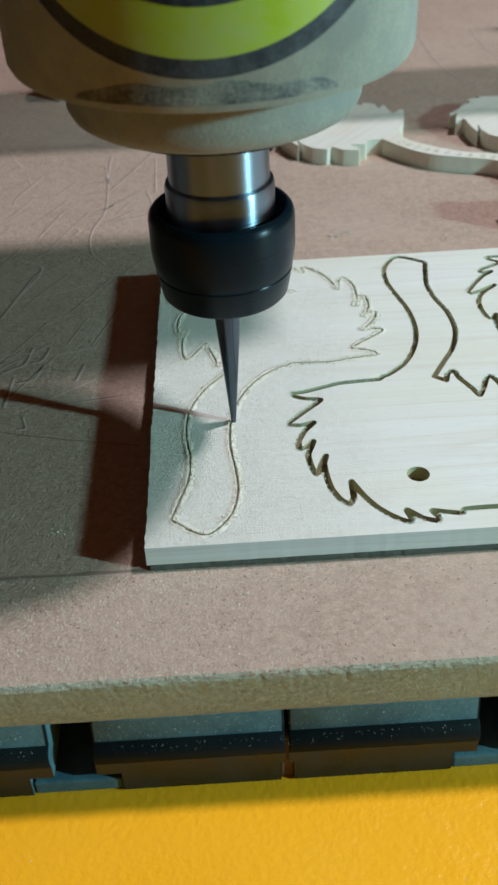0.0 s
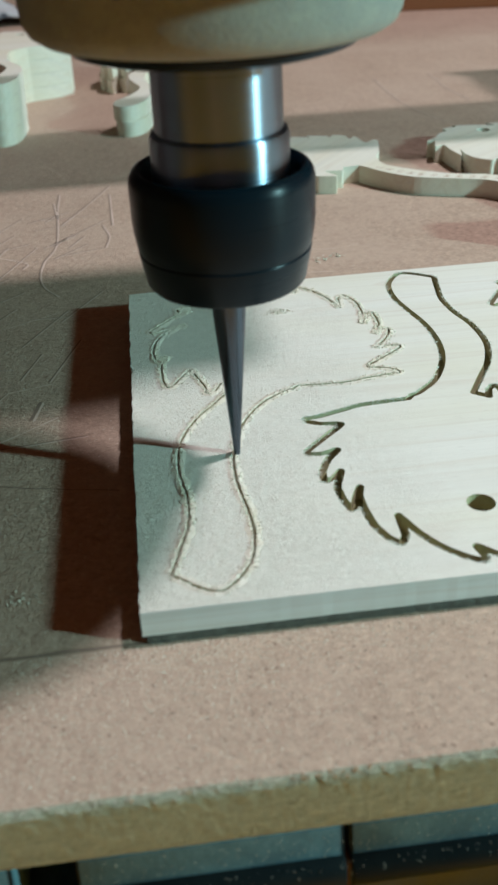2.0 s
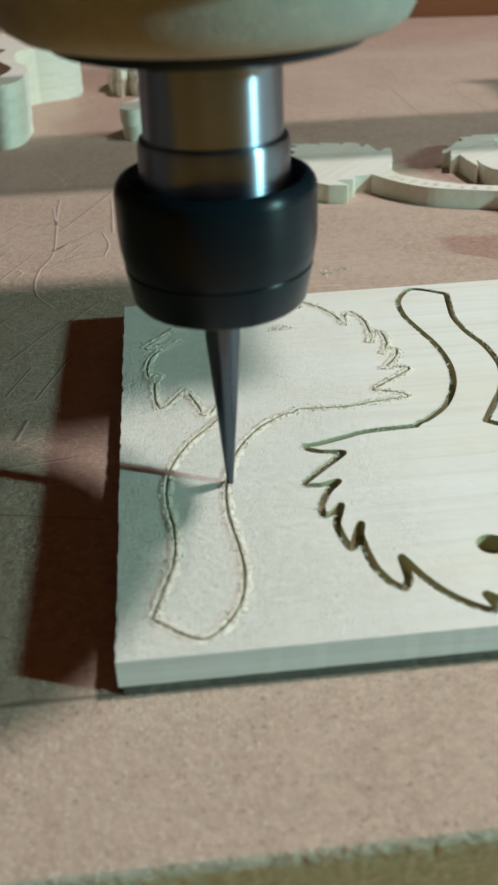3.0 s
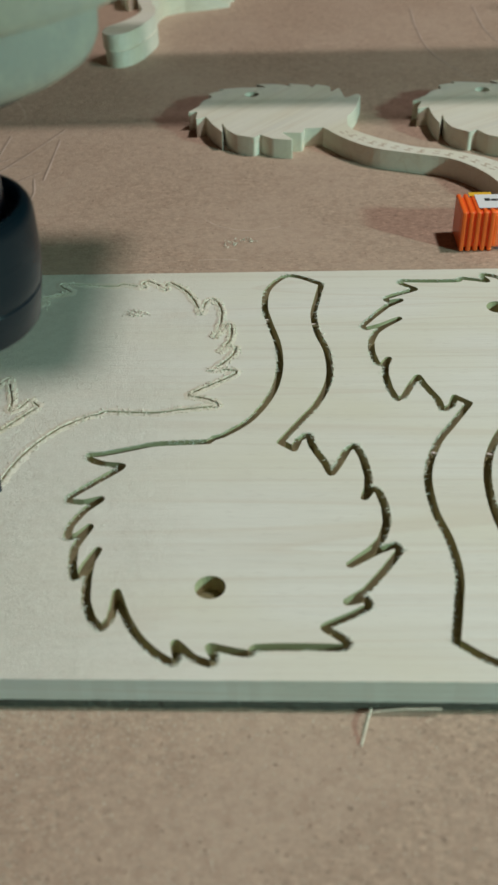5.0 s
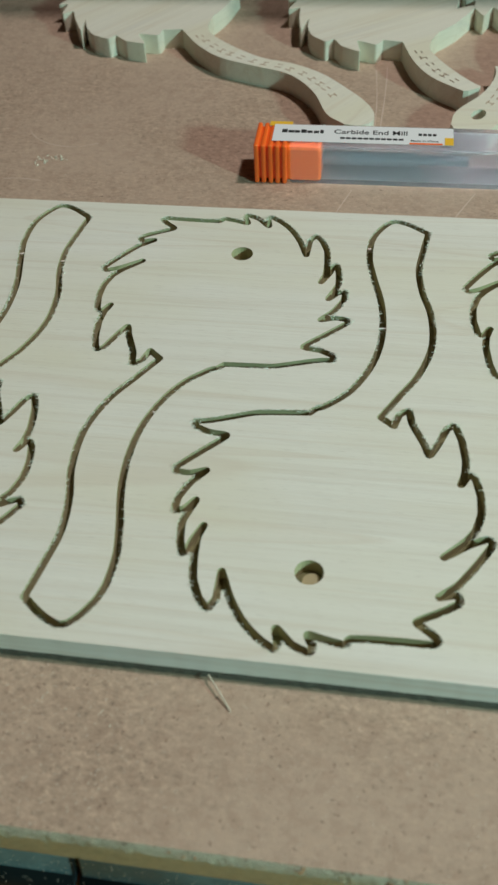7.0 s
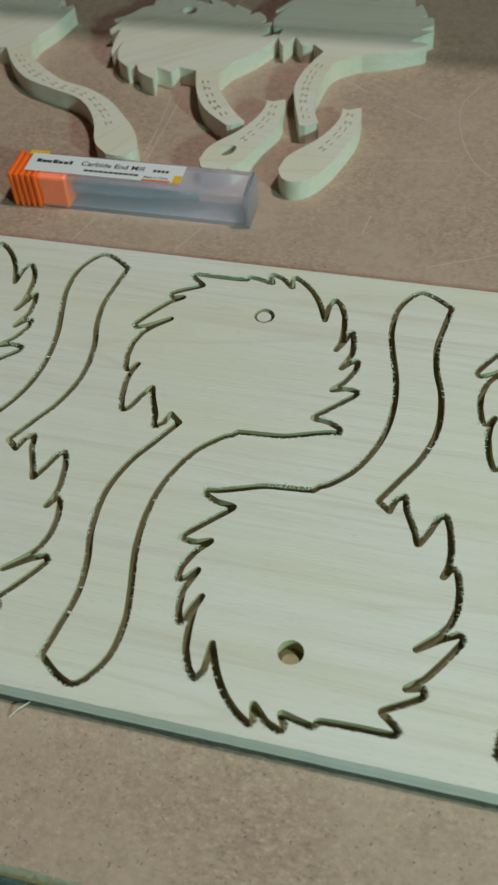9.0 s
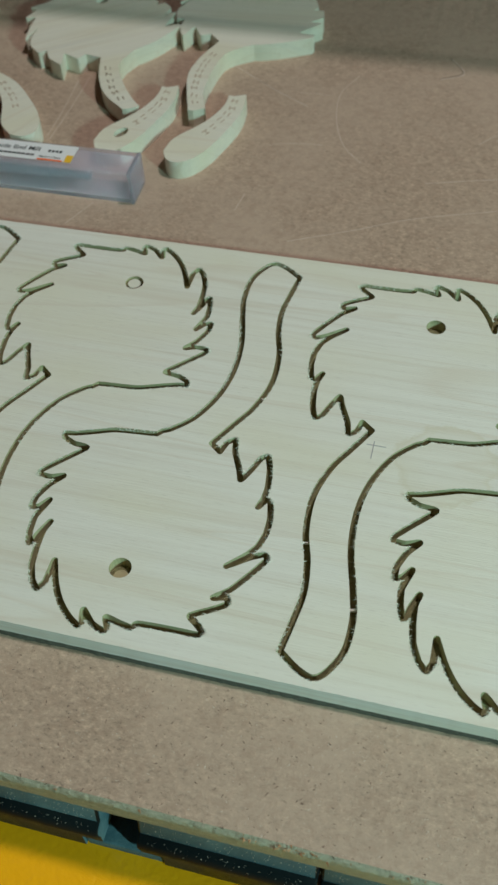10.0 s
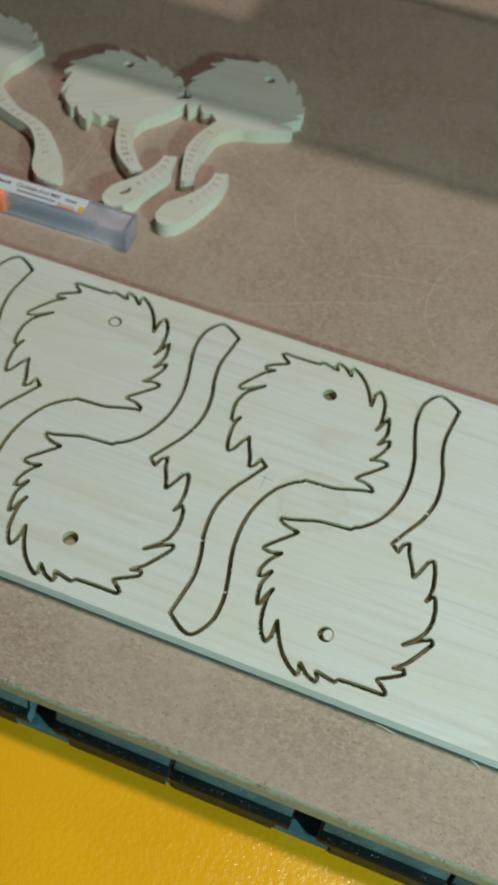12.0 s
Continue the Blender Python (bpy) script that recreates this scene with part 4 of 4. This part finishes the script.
    for k in range(1, 8):
        there = laid(k)
        for a, b in RIM:
            a, b = there(Vector(a)), there(Vector(b))
            for _ in range(int((b - a).length * 16 + rng.random())):
                p = a.lerp(b, rng.random())
                much = noise.noise(Vector((p.x, p.y, k)) * 0.11) + 0.5 * noise.noise(Vector((p.x, p.y, k)) * 0.5)
                if much > rng.uniform(0.05, 0.5):
                    packed.append((p.x + rng.gauss(0, 0.16), p.y + rng.gauss(0, 0.16), rng.uniform(-0.9, 0.02)))
    scatter("groove_crumbs", "pale sawdust crumbs clinging along the cuts", packed, 0.24, PINE, 21, 0.7, 1.6)
    tagged(new("cut_fibres", me), "pale frayed wood fibres along the edges of the cuts", "wood fibre", kind="stuff")
    spots = []
    while len(spots) < 9500:
        x, y = rng.uniform(-60, 110), rng.uniform(-24, 1.5)
        if rng.random() < 0.25 + math.exp(-((x - 0) / 34) ** 2):
            spots.append((x, y, SHEET_Z))
    while len(spots) < 11500:
        x, y = rng.uniform(-90, 2.5), rng.uniform(-24, 110)
        if rng.random() < math.exp(x / 60) * 0.8:
            spots.append((x, y, SHEET_Z))
    spots += [(2 + abs(rng.gauss(0, 30)), 1.4 - abs(rng.gauss(0, 5)), SHEET_Z) for _ in range(2600)]
    scatter("sheet_dust", "pale sawdust and fibres strewn over the fibreboard", spots, 0.19, SPECK, 5, 0.4, 2.2)
    spots = [(rng.gauss(-4, 26), rng.uniform(-24, 1.3), SHEET_Z) for _ in range(1500)] + [(-abs(rng.gauss(0, 34)), rng.uniform(0, 105), SHEET_Z) for _ in range(600)]
    scatter("sheet_chips", "coarser wood chips strewn over the fibreboard", spots, 0.22, CHIP, 15, 0.4, 2.0)
    spots = [(rng.uniform(20, 380), rng.uniform(-23.8, 1.0), SHEET_Z) for _ in range(2600)] + [(rng.uniform(-60, 340), rng.uniform(118, 330), SHEET_Z) for _ in range(2400)]
    scatter("sheet_flecks", "sparse pale fibre flecks on the fibreboard", spots, 0.16, FLECK, 6, 0.3, 4.5)
    spots = [(rng.uniform(-60, 380), rng.uniform(-23.8, 1.0), SHEET_Z) for _ in range(4200)] + [(rng.uniform(-60, 360), rng.uniform(118, 330), SHEET_Z) for _ in range(3600)]
    scatter("dark_flecks", "small dark fibre specks in the fibreboard", spots, 0.19, DARK_FLECK, 8, 0.3, 4.0)
    spots = [(rng.uniform(-40, 320), -22.7 - 0.8 * q, -18.2 - 4.2 * q) for q in (rng.random() for _ in range(1500))]
    spots = [p for p in spots if min(abs(p[0] - a) for a in SLOTS) > 5]
    scatter("table_dust", "sawdust specks on the dark slotted table", spots, 0.12, CHIP, 7)
    spots = [(rng.uniform(-40, 330), -24.3 - 1.2 * q, -22.75 - 1.2 * q * q) for q in (rng.random() ** 1.5 for _ in range(750))]
    spots = [p for p in spots if min(abs(p[0] - a) for a in SLOTS) > 5]
    scatter("nose_dust", "thin streaks of dust on the table's dark front edge", spots, 0.10, FLECK, 17, 0.4, 4.0)
    spots = [(rng.uniform(-50, 330), rng.uniform(-60, -36), FRAME_Z) for _ in range(26)]
    scatter("frame_chips", "few small wood chips on the yellow frame", spots, 0.38, CHIP, 9, 0.3, 1.8)
    for x, y in ((-15.7, 13.8), (58, 139), (54.5, 137.5)):
        pile = [(x + rng.gauss(0, 1.2), y + rng.gauss(0, 0.7), SHEET_Z + abs(rng.gauss(0, 0.3))) for _ in range(36)]
        scatter("chip_pile", "small pile of wood shavings on the fibreboard", pile, 0.24, CHIP, int(y), 0.8, 3.0)

    # torn reddish fibres on the sheet's upper front edge
    torn = [(x + rng.gauss(0, 5), -24.0 + rng.gauss(0, 0.35), SHEET_Z + rng.uniform(-0.6, 0.1)) for x in (39, 22, 156, 253, 283) for _ in range(26)]
    torn += [(rng.uniform(-60, 380), -24.0 + rng.gauss(0, 0.2), SHEET_Z - 0.1) for _ in range(50)]
    scatter("torn_edge", "torn brown fibres along the fibreboard's front edge", torn, 0.36, TORN, 12, 0.5, 2.4)

    # long pale splinters that lean against the board's near edge
    for a, b in (((78.7, 0.9, -5.1), (88.5, 1.0, -4.4)), ((79.2, 1.4, -5.0), (77.6, -4.0, -5.5)), ((120.6, 1.3, -4.2), (124.6, -3.4, -5.5)), ((167.2, 1.9, -4.6), (164.4, -1.2, -5.5)), ((305, 1.8, -4.3), (310.5, 1.35, -4.9)), ((330.5, 2.0, -4.3), (333.5, 1.1, -5.0))):
        a, b = Vector(a), Vector(b)
        bm = bmesh.new()
        d = (b - a)
        u = d.cross(Vector((0, 0, 1))).normalized() * 0.14
        w = Vector((0, 0, 0.18))
        ring = [[bm.verts.new(p + k) for k in (u, w, -u, -w)] for p in (a, a + d * 0.5 + Vector((0, 0, 0.35)), b)]
        for r, s in zip(ring, ring[1:]):
            for k in range(4):
                bm.faces.new((r[k], r[(k + 1) % 4], s[(k + 1) % 4], s[k]))
        ob = part("wood_splinter", capped(bm), CHIP)
        tagged(ob, "thin pale wood splinter at the board's edge", "splinter", "splinters at the board")


build_dust()


# ---- things at the far end of the sheet ----
def build_far_things():
    rng = random.Random(11)
    cloth, t, b = material("dark_rag", (0.06, 0.06, 0.07), 0.9)
    vec = own(t)
    t.links.new(ramp(t, grain(t, vec, 0.06, 3.0), [(0.45, (0.05, 0.055, 0.07)), (0.55, (0.45, 0.45, 0.45))]), b.inputs["Base Color"])
    bm = bmesh.new()
    bmesh.ops.create_grid(bm, x_segments=30, y_segments=20, size=1)
    for v in bm.verts:
        x, y = v.co.x * 45, v.co.y * 26
        r = max(0, 1 - (v.co.x ** 4 + v.co.y ** 4) * 0.6)
        v.co = Vector((x, y, r * (9 + 8 * noise.noise(Vector((x, y, 0)) * 0.05)) + 2.0 * noise.noise(Vector((x, y, 5)) * 0.16)))
    ob = part("rag", solid(bm), cloth, smooth=True)
    ob.matrix_basis = at_mm(-85, 590, -5.0, 12)
    ob.modifiers.new("cloth", "SOLIDIFY").thickness = 0.0012
    tagged(ob, "crumpled dark rag with pale patches on the fibreboard", "rag")
    offcut = wood("brown_offcut", (0.36, 0.20, 0.09), (0.22, 0.11, 0.05), own)
    ob = part("wood_offcut", block(0, 140, 0, 30, 0, 14, 1.0), offcut)
    ob.matrix_basis = at_mm(172, 532, SHEET_Z, -8)
    tagged(ob, "reddish brown wood offcut at the back of the sheet", "offcut")


build_far_things()

# ---- plain walls and floor that close the workshop ----
for name, box in (("floor", (-1500, 1800, -1500, 1700, -960, -900)), ("wall_north", (-1500, 1800, 1700, 1760, -900, 1700)), ("wall_south", (-1500, 1800, -1560, -1500, -900, 1700)), ("wall_west", (-1560, -1500, -1500, 1700, -900, 1700))):
    tagged(part(name, block(*box), WALL), "plain dim workshop " + name.split("_")[0], name.split("_")[0], kind="structure")
